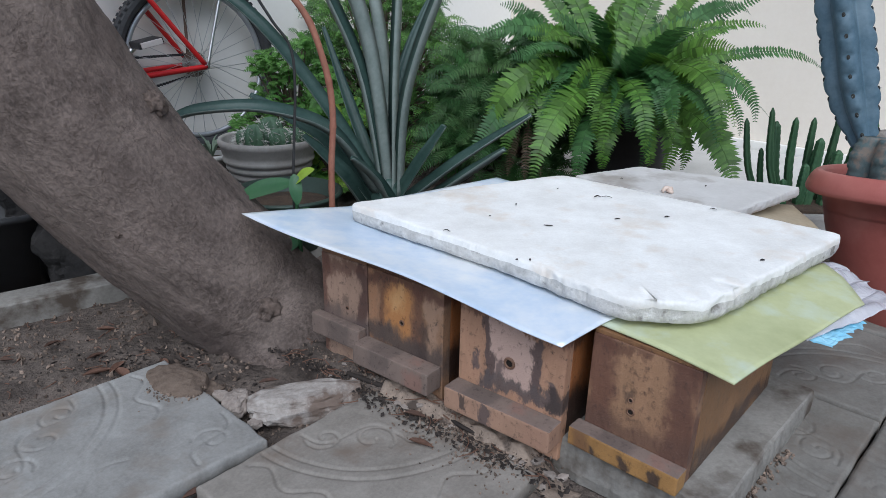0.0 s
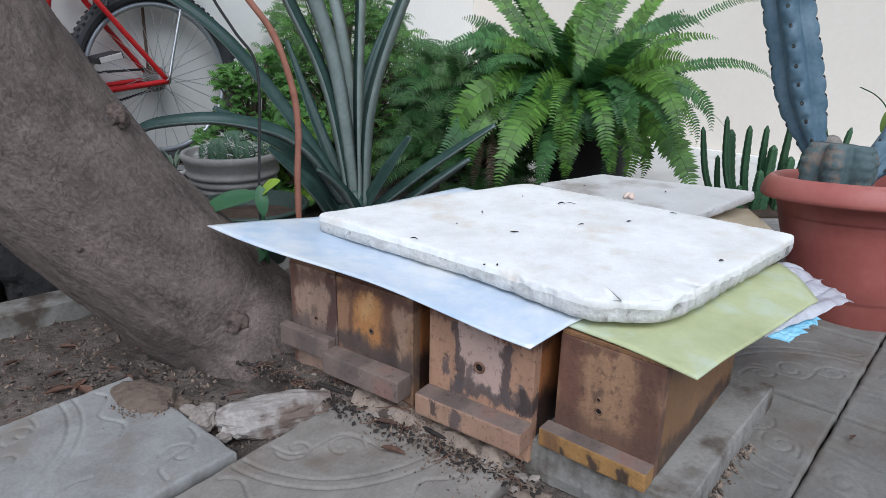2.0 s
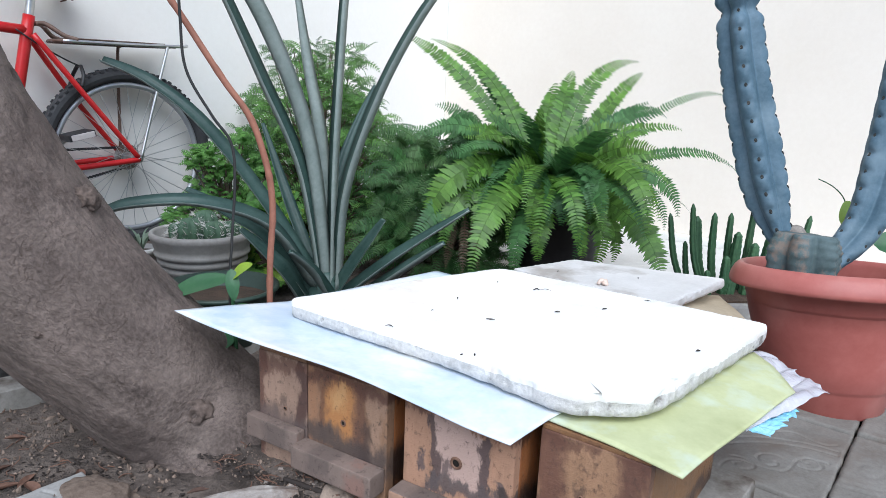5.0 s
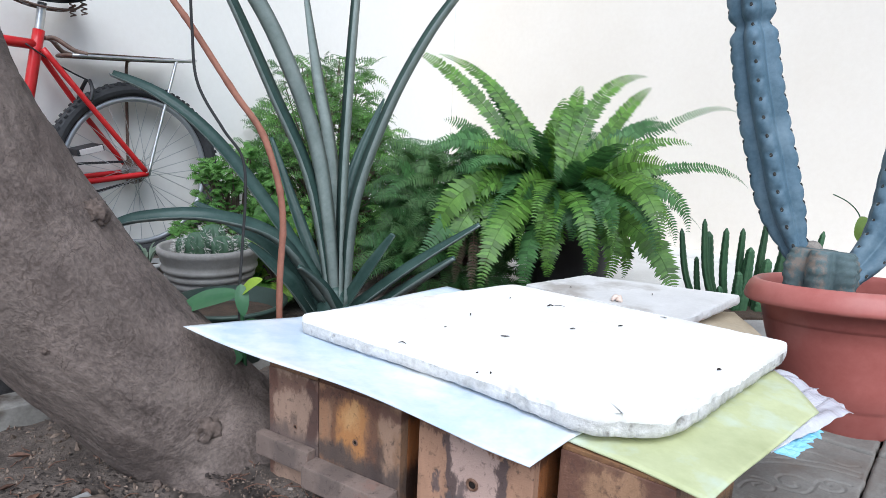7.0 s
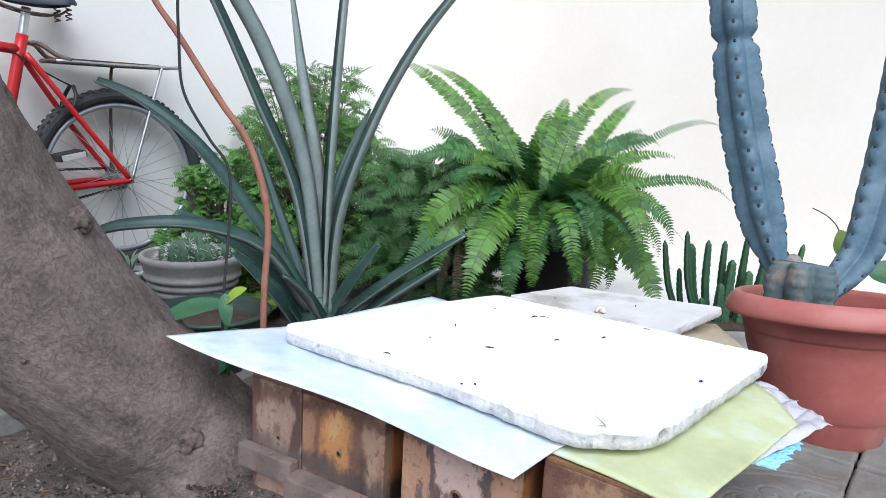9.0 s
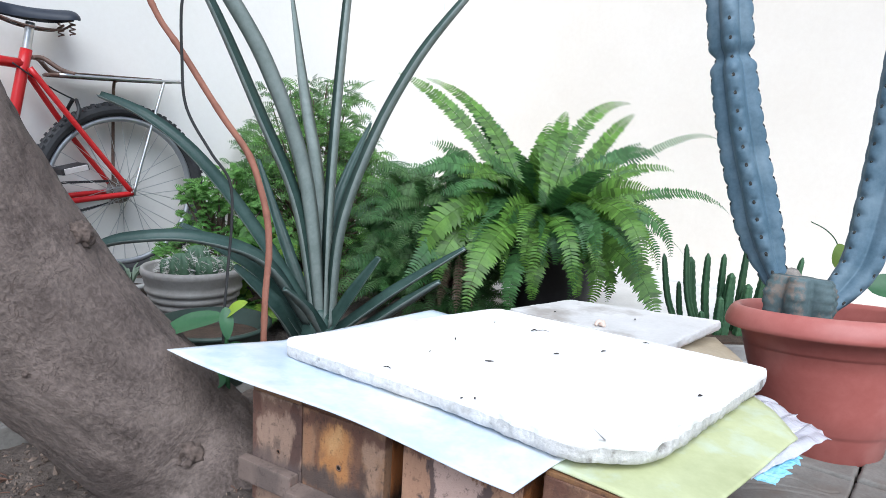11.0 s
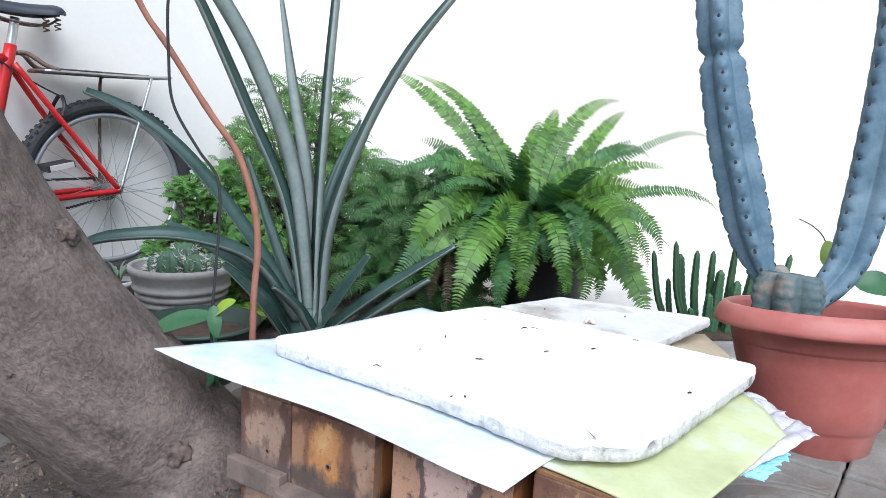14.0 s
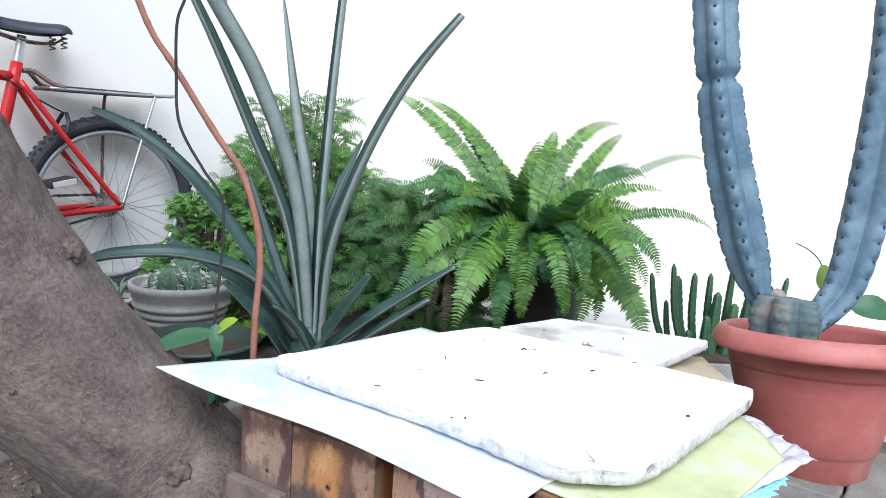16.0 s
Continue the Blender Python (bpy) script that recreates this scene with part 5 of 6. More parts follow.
fern = thing("boston_fern", "bushy boston fern with long hanging green fronds", "fern", pose(0.60, 2.15, 0.29))
rng = random.Random(7)
fern_pot = thing("black_pot", "black plastic nursery pot under the fern", "flower pot", pose(0.60, 2.15, 0.0))
part("body", lathe([(0.115, -0.03), (0.12, 0.0), (0.150, 0.24), (0.160, 0.242), (0.162, 0.272), (0.155, 0.274), (0.150, 0.25)], 40), BLACK_PLASTIC, fern_pot, smooth=True)
part("soil", lathe([(0.149, 0.255), (0.05, 0.262), (0.0, 0.26)], 24), POT_SOIL, fern_pot)
CROWN = Vector((-0.055, -0.02, 0.02))
for k in range(104):
    az = rng.uniform(0, 2 * math.pi)
    if k % 3 == 0:
        az = rng.uniform(-2.9, -0.9)
    kind = k % 4
    ln = rng.uniform(0.30, 0.47) * (0.85 if kind == 0 else 1.0)
    rise, droop = [(rng.uniform(0.95, 1.4), rng.uniform(0.8, 1.8)), (rng.uniform(0.7, 1.2), rng.uniform(2.2, 3.1)), (rng.uniform(0.2, 0.9), rng.uniform(2.0, 2.6)), (rng.uniform(0.8, 1.4), rng.uniform(1.2, 2.6))][kind]
    bm = frond(bmesh.new(), CROWN + Vector((0.05 * math.cos(az) + rng.uniform(-0.05, 0.05), 0.05 * math.sin(az), rng.uniform(-0.03, 0.01))), az, ln, rise, droop, rng.uniform(0.026, 0.042), 46, 0.34, rng, rng.uniform(-0.8, 0.8), 0.08)
    part("frond", bm, FERN if rng.random() < 0.5 else FERN_DARK, fern)
# the large fronds: azimuth, length, rise, droop, swerve, length of the leaflets
ARCHING = [(2.80, 0.79, 1.07, 0.84, -0.66, 0.034), (2.25, 0.74, 1.19, 1.0, 0.09, 0.034), (2.16, 0.58, 1.10, 0.66, -0.1, 0.046), (0.05, 0.91, 0.83, 1.06, 0.72, 0.017), (0.83, 0.69, 1.38, 1.44, -0.25, 0.036), (0.57, 0.68, 0.96, 0.73, 0.31, 0.034),
           (1.11, 0.51, 1.37, 1.02, 0.05, 0.044), (-0.1, 0.59, 1.17, 1.63, 0.91, 0.030), (2.73, 0.60, 0.95, 1.82, -0.52, 0.040), (1.95, 0.37, 1.15, 0.3, 0.4, 0.042), (1.6, 0.42, 1.2, 0.5, -0.6, 0.044), (0.63, 0.44, 0.95, 0.5, -0.8, 0.044)]
HANGING = [(-2.51, 0.55, 0.77, 2.42, -0.55, 0.058), (-2.15, 0.56, 0.41, 1.80, -0.17, 0.052), (-1.83, 0.33, 0.13, 1.94, -0.18, 0.044), (-1.53, 0.32, 0.14, 1.80, 0.5, 0.046), (-0.75, 0.50, 0.10, 1.35, -0.5, 0.052), (-0.96, 0.53, 0.88, 2.49, -0.39, 0.042),
           (-0.23, 0.74, 0.57, 1.12, 0.83, 0.026), (-0.11, 0.61, 0.17, 0.78, 0.88, 0.012), (-2.84, 0.55, 0.24, 1.25, 0.5, 0.044), (-3.04, 0.36, 0.1, 2.43, 0.5, 0.042), (-1.05, 0.36, 0.22, 2.1, 0.44, 0.044), (-2.65, 0.50, 0.55, 2.2, 0.1, 0.050)]
for az, ln, rise, droop, swerve, pin in ARCHING + HANGING:
    part("frond", frond(bmesh.new(), CROWN + Vector((0.04 * math.cos(az), 0.04 * math.sin(az), 0)), az, ln, rise, droop, pin, int(30 + 50 * ln), 0.36 if pin > 0.035 else 0.45, rng, 0.0, 0.08, 0.1, swerve), FERN if rng.random() < 0.7 else FERN_DARK, fern)


def shrub(name, label, base, height, spread, mats, n, seed, leaf_len, pinna, pairs=9, slim=0.55, trunk=0.008, shells=(0.35, 1.0)):
    """A shrub of thin branches, each ending in feathery leaves; outline uneven."""
    ob = thing(name, label, "shrub", pose(*base))
    r = random.Random(seed)
    wood = bmesh.new()
    sprays = [bmesh.new() for _ in mats]
    for k in range(n):
        az = r.uniform(0, 2 * math.pi)
        u = r.uniform(*shells) ** 0.7
        h = r.uniform(0.12, 1.0)
        bulge = math.sin(min(1.0, h * 0.85 + 0.12) * math.pi) ** 0.6
        tip = Vector((spread[0] * bulge * u * math.cos(az), spread[1] * bulge * u * math.sin(az), height * h * (0.8 + 0.25 * r.random())))
        tip += Vector((noise.noise(tip * 9), noise.noise(tip * 9 + Vector((5, 0, 0))), noise.noise(tip * 7))) * spread[0] * 0.35
        if k % 3 == 0:
            tube(wood, [(0.01 * math.cos(az), 0.01 * math.sin(az), 0), tip * 0.5 + Vector((0, 0, 0.1 * height)), tip], [trunk, trunk * 0.5, trunk * 0.25], 5, 8, False)
        for j in range(3):
            frond(sprays[r.randrange(len(mats))], tip + Vector((r.uniform(-1, 1), r.uniform(-1, 1), r.uniform(-1, 1))) * leaf_len * 0.4, az + r.uniform(-1.2, 1.2), leaf_len * r.uniform(0.7, 1.2), r.uniform(-0.2, 0.9), r.uniform(0.6, 1.6), pinna * r.uniform(0.8, 1.2), pairs, slim, r, r.uniform(-0.6, 0.6), 0.2, 0.05)
    tagged(part("branchwork", wood, RUST_WOOD, ob), kind="stuff")
    for bm, mat in zip(sprays, mats):
        tagged(part("foliage", bm, mat, ob), kind="stuff")
    return ob


RUST_WOOD = material("thin_branch_bark", ((0.06, 0.045, 0.03), (0.16, 0.12, 0.09)), scale=20, fine=90, rough=(0.8, 1), bump=0.4)
shrub("shrub", "tall feathery green shrub behind the agave", (-0.19, 2.45, 0.0), 0.70, (0.27, 0.20), (SHRUB, SHRUB_DARK, SHRUB), 560, 3, 0.075, 0.0135, 9, 0.36)
shrub("shrub", "dark fine-leaved shrub against the wall", (-0.26, 2.72, 0.0), 0.77, (0.33, 0.18), (SHRUB_DARK, SHRUB_DARK), 420, 5, 0.06, 0.0125, 8, 0.30, shells=(0.3, 1.0))
shrub("shrub", "rounded bright green parsley-leaved shrub", (-0.50, 2.28, 0.0), 0.41, (0.19, 0.16), (PARSLEY, SHRUB, PARSLEY), 420, 11, 0.042, 0.0115, 7, 0.55)
shrub("shrub", "dark leafy fern shrub between agave and boston fern", (0.22, 2.30, 0.0), 0.46, (0.24, 0.18), (FERN_DARK, SHRUB_DARK), 260, 13, 0.14, 0.026, 17, 0.27)
shrub("shrub", "low lime green plant behind the agave leaves", (-0.33, 2.05, 0.0), 0.30, (0.10, 0.08), (LIME, PARSLEY), 60, 17, 0.05, 0.028)

# ---- finger cacti ----
FINGER = material("green_finger_cactus", ((0.020, 0.062, 0.030), (0.065, 0.14, 0.06)), scale=14, fine=90, rough=(0.5, 0.7), bump=0.2, random_tint=0.25)
rng = random.Random(21)
clump = thing("finger_cactus", "clump of slender upright green finger cacti", "cactus", pose(1.03, 1.86, 0.03))
stems = [(-0.10, 0.0, 0.262, -0.09, 0.012), (-0.085, 0.03, 0.17, -0.025, 0.011), (-0.05, -0.02, 0.292, -0.075, 0.012), (-0.035, 0.02, 0.25, -0.055, 0.019), (-0.005, -0.01, 0.14, 0.0, 0.017), (0.0, 0.03, 0.258, -0.025, 0.014), (0.02, -0.02, 0.21, 0.01, 0.019),
         (0.045, 0.02, 0.262, -0.03, 0.013), (0.07, -0.02, 0.18, 0.01, 0.020), (0.085, 0.03, 0.285, 0.0, 0.013), (0.10, 0.0, 0.225, 0.025, 0.017), (0.14, 0.02, 0.19, 0.03, 0.014), (0.17, 0.03, 0.255, 0.03, 0.013), (0.22, 0.02, 0.262, 0.035, 0.012), (0.25, 0.0, 0.18, 0.04, 0.012), (0.12, -0.03, 0.12, 0.02, 0.014), (-0.06, -0.03, 0.10, -0.01, 0.013)]
for dx, dy, h, lean, r in stems:
    cy = rng.uniform(-0.02, 0.02)
    bm = new_tube([(dx * 0.85, dy, -0.02), (dx * 0.92 + lean * 0.75, dy + cy, h * 0.45), (dx + lean, dy + cy, h)], [r * 0.6, r * 0.84, r * 0.8, r * 0.55], 24, 90, True,
                  lambda a, u: (0.60 + 0.40 * abs(math.cos(2 * a)) ** 1.4 * (1 + 0.28 * abs(math.sin(u * 42)))) * min(1.0, 0.3 + 9 * (1 - u)))
    part("stem", bm, FINGER, clump, smooth=True)
low = thing("clay_trough", "low grey planter under the finger cacti", "planter", pose(1.06, 1.86, 0.0))
part("body", new_block((0.56, 0.24, 0.09), pose(0.05, 0.01, 0.0), 0.01), POT_GREY, low)
part("soil", new_block((0.52, 0.20, 0.01), pose(0.05, 0.01, 0.0475), 0.003), POT_SOIL, low)

# ---- plastic bag, flap and small things on the slabs ----
BAG = material("clear_plastic_bag", ((0.70, 0.69, 0.75), (0.88, 0.87, 0.91)), scale=20, fine=60, rough=(0.12, 0.3), bump=0.5, specular=0.7)
bn = BAG.node_tree.nodes["Principled BSDF"]
bn.inputs["Transmission Weight"].default_value = 0.45
BAG_BLUE = material("blue_plastic_print", ((0.10, 0.42, 0.62), (0.40, 0.66, 0.80)), scale=18, fine=60, rough=(0.15, 0.35), bump=0.4, specular=0.7)
CARD = material("tan_cardboard", ((0.30, 0.24, 0.16), (0.42, 0.35, 0.25)), scale=10, fine=80, rough=(0.7, 0.9), bump=0.2)
AMBER = material("orange_resin", ((0.55, 0.22, 0.08), (0.75, 0.38, 0.16)), scale=30, fine=80, rough=(0.3, 0.5), bump=0.2)
SHELL = material("pale_shell", ((0.50, 0.36, 0.28), (0.72, 0.60, 0.52)), scale=60, fine=120, rough=(0.35, 0.55), bump=0.2)
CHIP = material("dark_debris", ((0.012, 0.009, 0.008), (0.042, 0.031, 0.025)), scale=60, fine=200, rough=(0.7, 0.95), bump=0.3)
DEAD_LEAF = material("dead_leaf", ((0.05, 0.026, 0.018), (0.17, 0.090, 0.060)), scale=20, fine=90, rough=(0.7, 0.9), bump=0.4, random_tint=0.35)
WHITE_ROCK = material("white_broken_stone", ((0.20, 0.165, 0.14), (0.52, 0.485, 0.45)), scale=18, fine=120, rough=(0.8, 1), bump=0.8, distance=0.005, stain=(0.15, 0.11, 0.088), stain_scale=16, stain_range=(0.46, 0.60))
ROCK = material("pale_broken_stone", ((0.15, 0.115, 0.095), (0.40, 0.35, 0.31)), scale=18, fine=120, rough=(0.8, 1), bump=0.7, distance=0.004, stain=(0.16, 0.12, 0.10), stain_scale=14, stain_range=(0.5, 0.66), random_tint=0.25)
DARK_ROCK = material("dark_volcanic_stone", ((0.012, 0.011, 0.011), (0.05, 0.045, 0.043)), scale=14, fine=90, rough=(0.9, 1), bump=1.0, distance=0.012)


def bag_place(corners, z0, z1, crumple, seed):
    a, b, c, d = [Vector((*q, 0)) for q in corners]

    def place(u, v):
        p = (a * (1 - u) + b * u) * (1 - v) + (d * (1 - u) + c * u) * v
        folds = abs(noise.noise((u * 2 + seed, v * 5, seed))) + 0.4 * abs(noise.noise((u * 6, v * 3 + seed, 1)))
        edge = max(0.0, (u - 0.5) * 2)
        p.z = z0 + (z1 - z0) * u + crumple * folds
        return p + Vector((noise.noise((v * 9, seed, 0)), noise.noise((v * 8, seed, 5)), 0)) * 0.012 * edge
    return place


bag = thing("plastic_bag", "crumpled clear plastic bag with blue print under the slab", "plastic bag", pose(0, 0, 0))
part("film", thicken(sheet(26, 40, bag_place([(0.565, 1.0), (0.672, 1.05), (0.680, 0.885), (0.48, 0.765)], 0.186, 0.182, 0.012, 2.0)), 0.0008), BAG, bag, smooth=False)
part("printed_corner", thicken(sheet(16, 20, bag_place([(0.560, 0.86), (0.600, 0.835), (0.515, 0.765), (0.47, 0.775)], 0.186, 0.178, 0.004, 6.0)), 0.0008), BAG_BLUE, bag, "bright blue printed film")

flap = part("cardboard_flap", thicken(sheet(8, 8, lambda u, v: ((0.60 + 0.15 * u) * 1.0, 1.20 + 0.03 * u + 0.13 * v, 0.207 - 0.035 * u * (1 - 0.6 * v) + 0.002 * math.sin(v * 5))), 0.002), CARD)
tagged(flap, "bent tan cardboard flap under the grey slab", "cardboard")
bm = bmesh.new()
bmesh.ops.create_icosphere(bm, subdivisions=2, radius=0.012, matrix=pose(0.60, 1.205, 0.203) @ Matrix.Diagonal((1.6, 1.2, 0.6, 1)))
tagged(part("resin_lump", bm, AMBER, smooth=True), "glossy orange resin lump under the slab edge", "resin lump")
bm = lathe([(0.0, 0.0), (0.006, 0.0), (0.0075, 0.003), (0.0065, 0.006), (0.004, 0.008), (0.0045, 0.0095), (0.002, 0.0125), (0.0, 0.014)], 16)
snail = part("snail_shell", bm, SHELL, smooth=True)
snail.matrix_world = pose(0.452, 1.262, 0.2385, 0, 20, 30)
tagged(snail, "small pale pinkish-brown snail shell on the grey slab", "shell")
husk = part("dry_husk", new_tube([(0, 0, 0), (0.008, 0.003, 0.007), (0.02, 0.0, 0.003)], [0.003, 0.005, 0.002], 8, 8), SHELL, smooth=True)
husk.matrix_world = pose(0.438, 1.262, 0.241)
tagged(husk, "dry curled pale husk on the grey slab", "dry leaf")

rng = random.Random(5)
for x, y, ln, yaw, z in [(0.14, 1.127, 0.009, 80, 0.249), (0.294, 1.183, 0.016, 10, 0.250), (0.312, 1.186, 0.024, -15, 0.249), (0.389, 1.077, 0.012, 20, 0.2485), (0.301, 1.059, 0.013, 15, 0.2485), (0.181, 1.019, 0.017, -10, 0.2485),
                      (0.018, 0.981, 0.016, -25, 0.2485), (0.486, 1.128, 0.014, -30, 0.2485), (0.116, 0.869, 0.006, 40, 0.2485), (0.134, 0.868, 0.006, 90, 0.2485), (0.465, 0.885, 0.008, 0, 0.2485), (-0.245, 1.15, 0.014, 30, 0.216),
                      (0.382, 1.357, 0.007, 30, 0.240), (0.542, 1.313, 0.007, 60, 0.240), (0.23, 1.24, 0.006, 60, 0.2485), (0.09, 1.06, 0.005, 20, 0.2485)]:
    w = rng.uniform(0.0008, 0.0017)
    ln *= 0.8
    bm = new_tube([(-ln / 2, 0, 0), (0, rng.uniform(-0.15, 0.15) * ln, rng.uniform(0, 0.002)), (ln / 2, 0, 0)], [w * 0.5, w, w * 0.4], 6, 8)
    chip = part("debris_bit", bm, CHIP, smooth=True)
    chip.matrix_world = pose(x, y, z + 0.0006, 0, 0, yaw)
    tagged(chip, "tiny dark dry twig bit on the pale slab", "debris", "debris on the slab")


# ---- stones, litter and crumbs on the soil ----
def stone(label, x, y, z, size, seed, mat, category="stone", group="", yaw=None):
    bm = bmesh.new()
    bmesh.ops.create_icosphere(bm, subdivisions=4, radius=1.0)
    for v in bm.verts:
        c = v.co.copy()
        k = 1 + 0.28 * noise.noise(c * 1.3 + Vector((seed, 0, 0))) + 0.14 * noise.noise(c * 3.1 + Vector((0, seed, 0))) + 0.06 * noise.noise(c * 8)
        c = Vector([max(-0.86, min(0.86, q * k)) for q in c]) + c * 0.05 * noise.noise(c * 14)
        v.co = Vector((c.x * size[0], c.y * size[1], c.z * size[2]))
    ob = part("stone", bm, mat, smooth=False)
    ob.matrix_world = pose(x, y, z, 0, 0, seed * 47 if yaw is None else yaw)
    return tagged(ob, label, category, group)


white = stone("broken white stone slab at the foot of the trunk", -0.196, 0.896, -0.008, (0.102, 0.042, 0.026), 0.62, WHITE_ROCK, yaw=20)
for k, (x, y, s) in enumerate([(-0.305, 0.893, 0.026), (-0.335, 0.912, 0.014), (-0.262, 0.842, 0.010), (-0.150, 0.868, 0.009), (-0.128, 0.958, 0.016)]):
    stone("small brown stone pressed into the soil", x, y, -0.014, (s * 1.3, s * 0.9, s * 0.7), 2.0 + k, ROCK, "stone", "small stones by the trunk")
for k in range(22):
    s = rng.uniform(0.06, 0.50)
    x, y = face(s)
    d = rng.uniform(0.015, 0.06)
    r = rng.uniform(0.003, 0.0075)
    stone("small pale mortar crumb before the boxes", x - 0.612 * d, y - 0.791 * d, max(0.0, ground_height(x - 0.612 * d, y - 0.791 * d)), (r * 1.5, r, r * 0.6), 9.0 + k, ROCK, "stone", "mortar crumbs before the boxes")


def dead_leaf(x, y, z, ln, yaw, seed):
    r = random.Random(seed)
    c = r.uniform(0.5, 1.1)

    def place(u, v):
        w = math.sin(math.pi * min(0.98, u + 0.02)) ** 0.7 * 0.22 * ln
        s = (v - 0.5) * 2
        return (ln * (u - 0.5), w * s * math.cos(s * c), 0.002 + w * abs(math.sin(s * c)) + 0.15 * ln * (u - 0.5) ** 2 * c + 0.04 * ln * noise.noise((u * 5, v * 5, seed)))
    ob = part("dead_leaf", sheet(10, 6, place), DEAD_LEAF, smooth=True)
    ob.matrix_world = pose(x, y, z, 0, 0, yaw)
    return tagged(ob, "curled dry brown leaf on the ground", "dead leaf", "dead leaves")


for k, (x, y, z, ln, yaw) in enumerate([(-0.012, 0.78, 0.001, 0.038, -25), (-0.023, 0.849, 0.001, 0.034, -20), (-0.569, 0.985, -0.024, 0.045, 30), (-0.523, 0.98, -0.022, 0.05, -40), (-0.545, 1.005, -0.024, 0.04, 80), (-0.631, 1.14, -0.024, 0.035, 10), (-0.60, 1.04, -0.024, 0.03, 50),
                                        (-0.255, 0.905, 0.018, 0.03, 20), (-0.47, 1.02, -0.024, 0.04, 120), (-0.70, 1.08, -0.024, 0.03, 60), (-0.30, 0.70, -0.022, 0.035, 40), (-0.14, 0.894, 0.0, 0.012, 70), (0.665, 0.80, 0.0, 0.018, 30), (-0.75, 1.02, -0.024, 0.03, 10), (1.02, 1.02, 0.0, 0.02, 80)]):
    dead_leaf(x, y, z, ln, yaw, k)

bm = bmesh.new()
rng = random.Random(33)
for k in range(4200):
    if k < 1300:
        x, y = rng.uniform(-1.0, -0.32), rng.uniform(0.85, 1.35)
    elif k < 2100:
        s, d = rng.uniform(-0.06, 0.46), abs(rng.gauss(0.032, 0.018))
        x, y = face(s)[0] - 0.612 * d, face(s)[1] - 0.791 * d
    elif k < 2350:
        x, y = rng.uniform(-0.40, -0.10), rng.uniform(0.80, 0.95)
    elif k >= 2600:
        cx, cy, sp = [(-0.405, 0.915, 0.022), (0.06, 0.80, 0.035), (0.0, 0.86, 0.03), (-0.40, 0.92, 0.018), (0.10, 0.77, 0.03)][k % 5]
        x, y = rng.gauss(cx, sp), rng.gauss(cy, sp)
    else:
        s, d = rng.uniform(-0.30, 0.06), rng.gauss(0.0, 0.008)
        x, y = 0.465 + 0.70 * s * 0.9 + d, 0.755 + 0.72 * s * 0.9 - d
    r = rng.uniform(0.0012, 0.0045) * (1.4 if rng.random() < 0.06 else 1.0)
    r *= 0.55 if k >= 2600 or 1300 <= k < 2100 else 1.0
    z = (max(0.0005, ground_height(x, y)) if 1300 <= k < 2100 else ground_height(x, y)) if k < 2350 else (max(0.0005, ground_height(x, y)) if k >= 2600 else -0.002)
    m = Matrix.Translation((x, y, z + r * 0.3)) @ Euler((rng.random() * 6, rng.random() * 6, rng.random() * 6)).to_matrix().to_4x4() @ Matrix.Diagonal((1.0 + rng.random(), 1.0, 0.7, 1))
    vs = [bm.verts.new(m @ (Vector(q) * r)) for q in ((1, 0, 0), (-1, 0.1, 0), (0, 1, 0.1), (0, -1, 0), (0.1, 0, 1), (0, 0, -1))]
    for a, b, c in ((0, 2, 4), (2, 1, 4), (1, 3, 4), (3, 0, 4), (2, 0, 5), (1, 2, 5), (3, 1, 5), (0, 3, 5)):
        bm.faces.new((vs[a], vs[b], vs[c]))
PILE = material("brown_sand", ((0.085, 0.058, 0.043), (0.20, 0.150, 0.115)), scale=60, fine=320, rough=(0.9, 1), bump=1.0, distance=0.004)
CRUMB = material("soil_crumb", ((0.05, 0.036, 0.028), (0.27, 0.200, 0.155)), scale=60, fine=200, rough=(0.9, 1), bump=0.3, random_tint=0.5, island=True)
tagged(part("soil_crumbs", bm, CRUMB), "loose dry soil crumbs and grit", "soil crumbs", kind="stuff")
bm = bmesh.new()
for k in range(170):
    if k < 110:
        x, y = rng.uniform(-1.0, -0.35), rng.uniform(0.88, 1.3)
    else:
        s, d = rng.uniform(-0.06, 0.46), abs(rng.gauss(0.035, 0.02))
        x, y = face(s)[0] - 0.612 * d, face(s)[1] - 0.791 * d
    a, ln = rng.uniform(0, 6.3), rng.uniform(0.008, 0.035)
    z = (ground_height(x, y) if k < 110 else max(0.0, ground_height(x, y))) + 0.003
    tube(bm, [(x, y, z), (x + ln * 0.5 * math.cos(a + 0.3), y + ln * 0.5 * math.sin(a + 0.3), z + 0.002), (x + ln * math.cos(a), y + ln * math.sin(a), z)], [0.0011, 0.0006], 4, 5)
tagged(part("twig_litter", bm, DEAD_LEAF), "thin dry twigs scattered on the soil", "twigs", kind="stuff")
bm = bmesh.new()
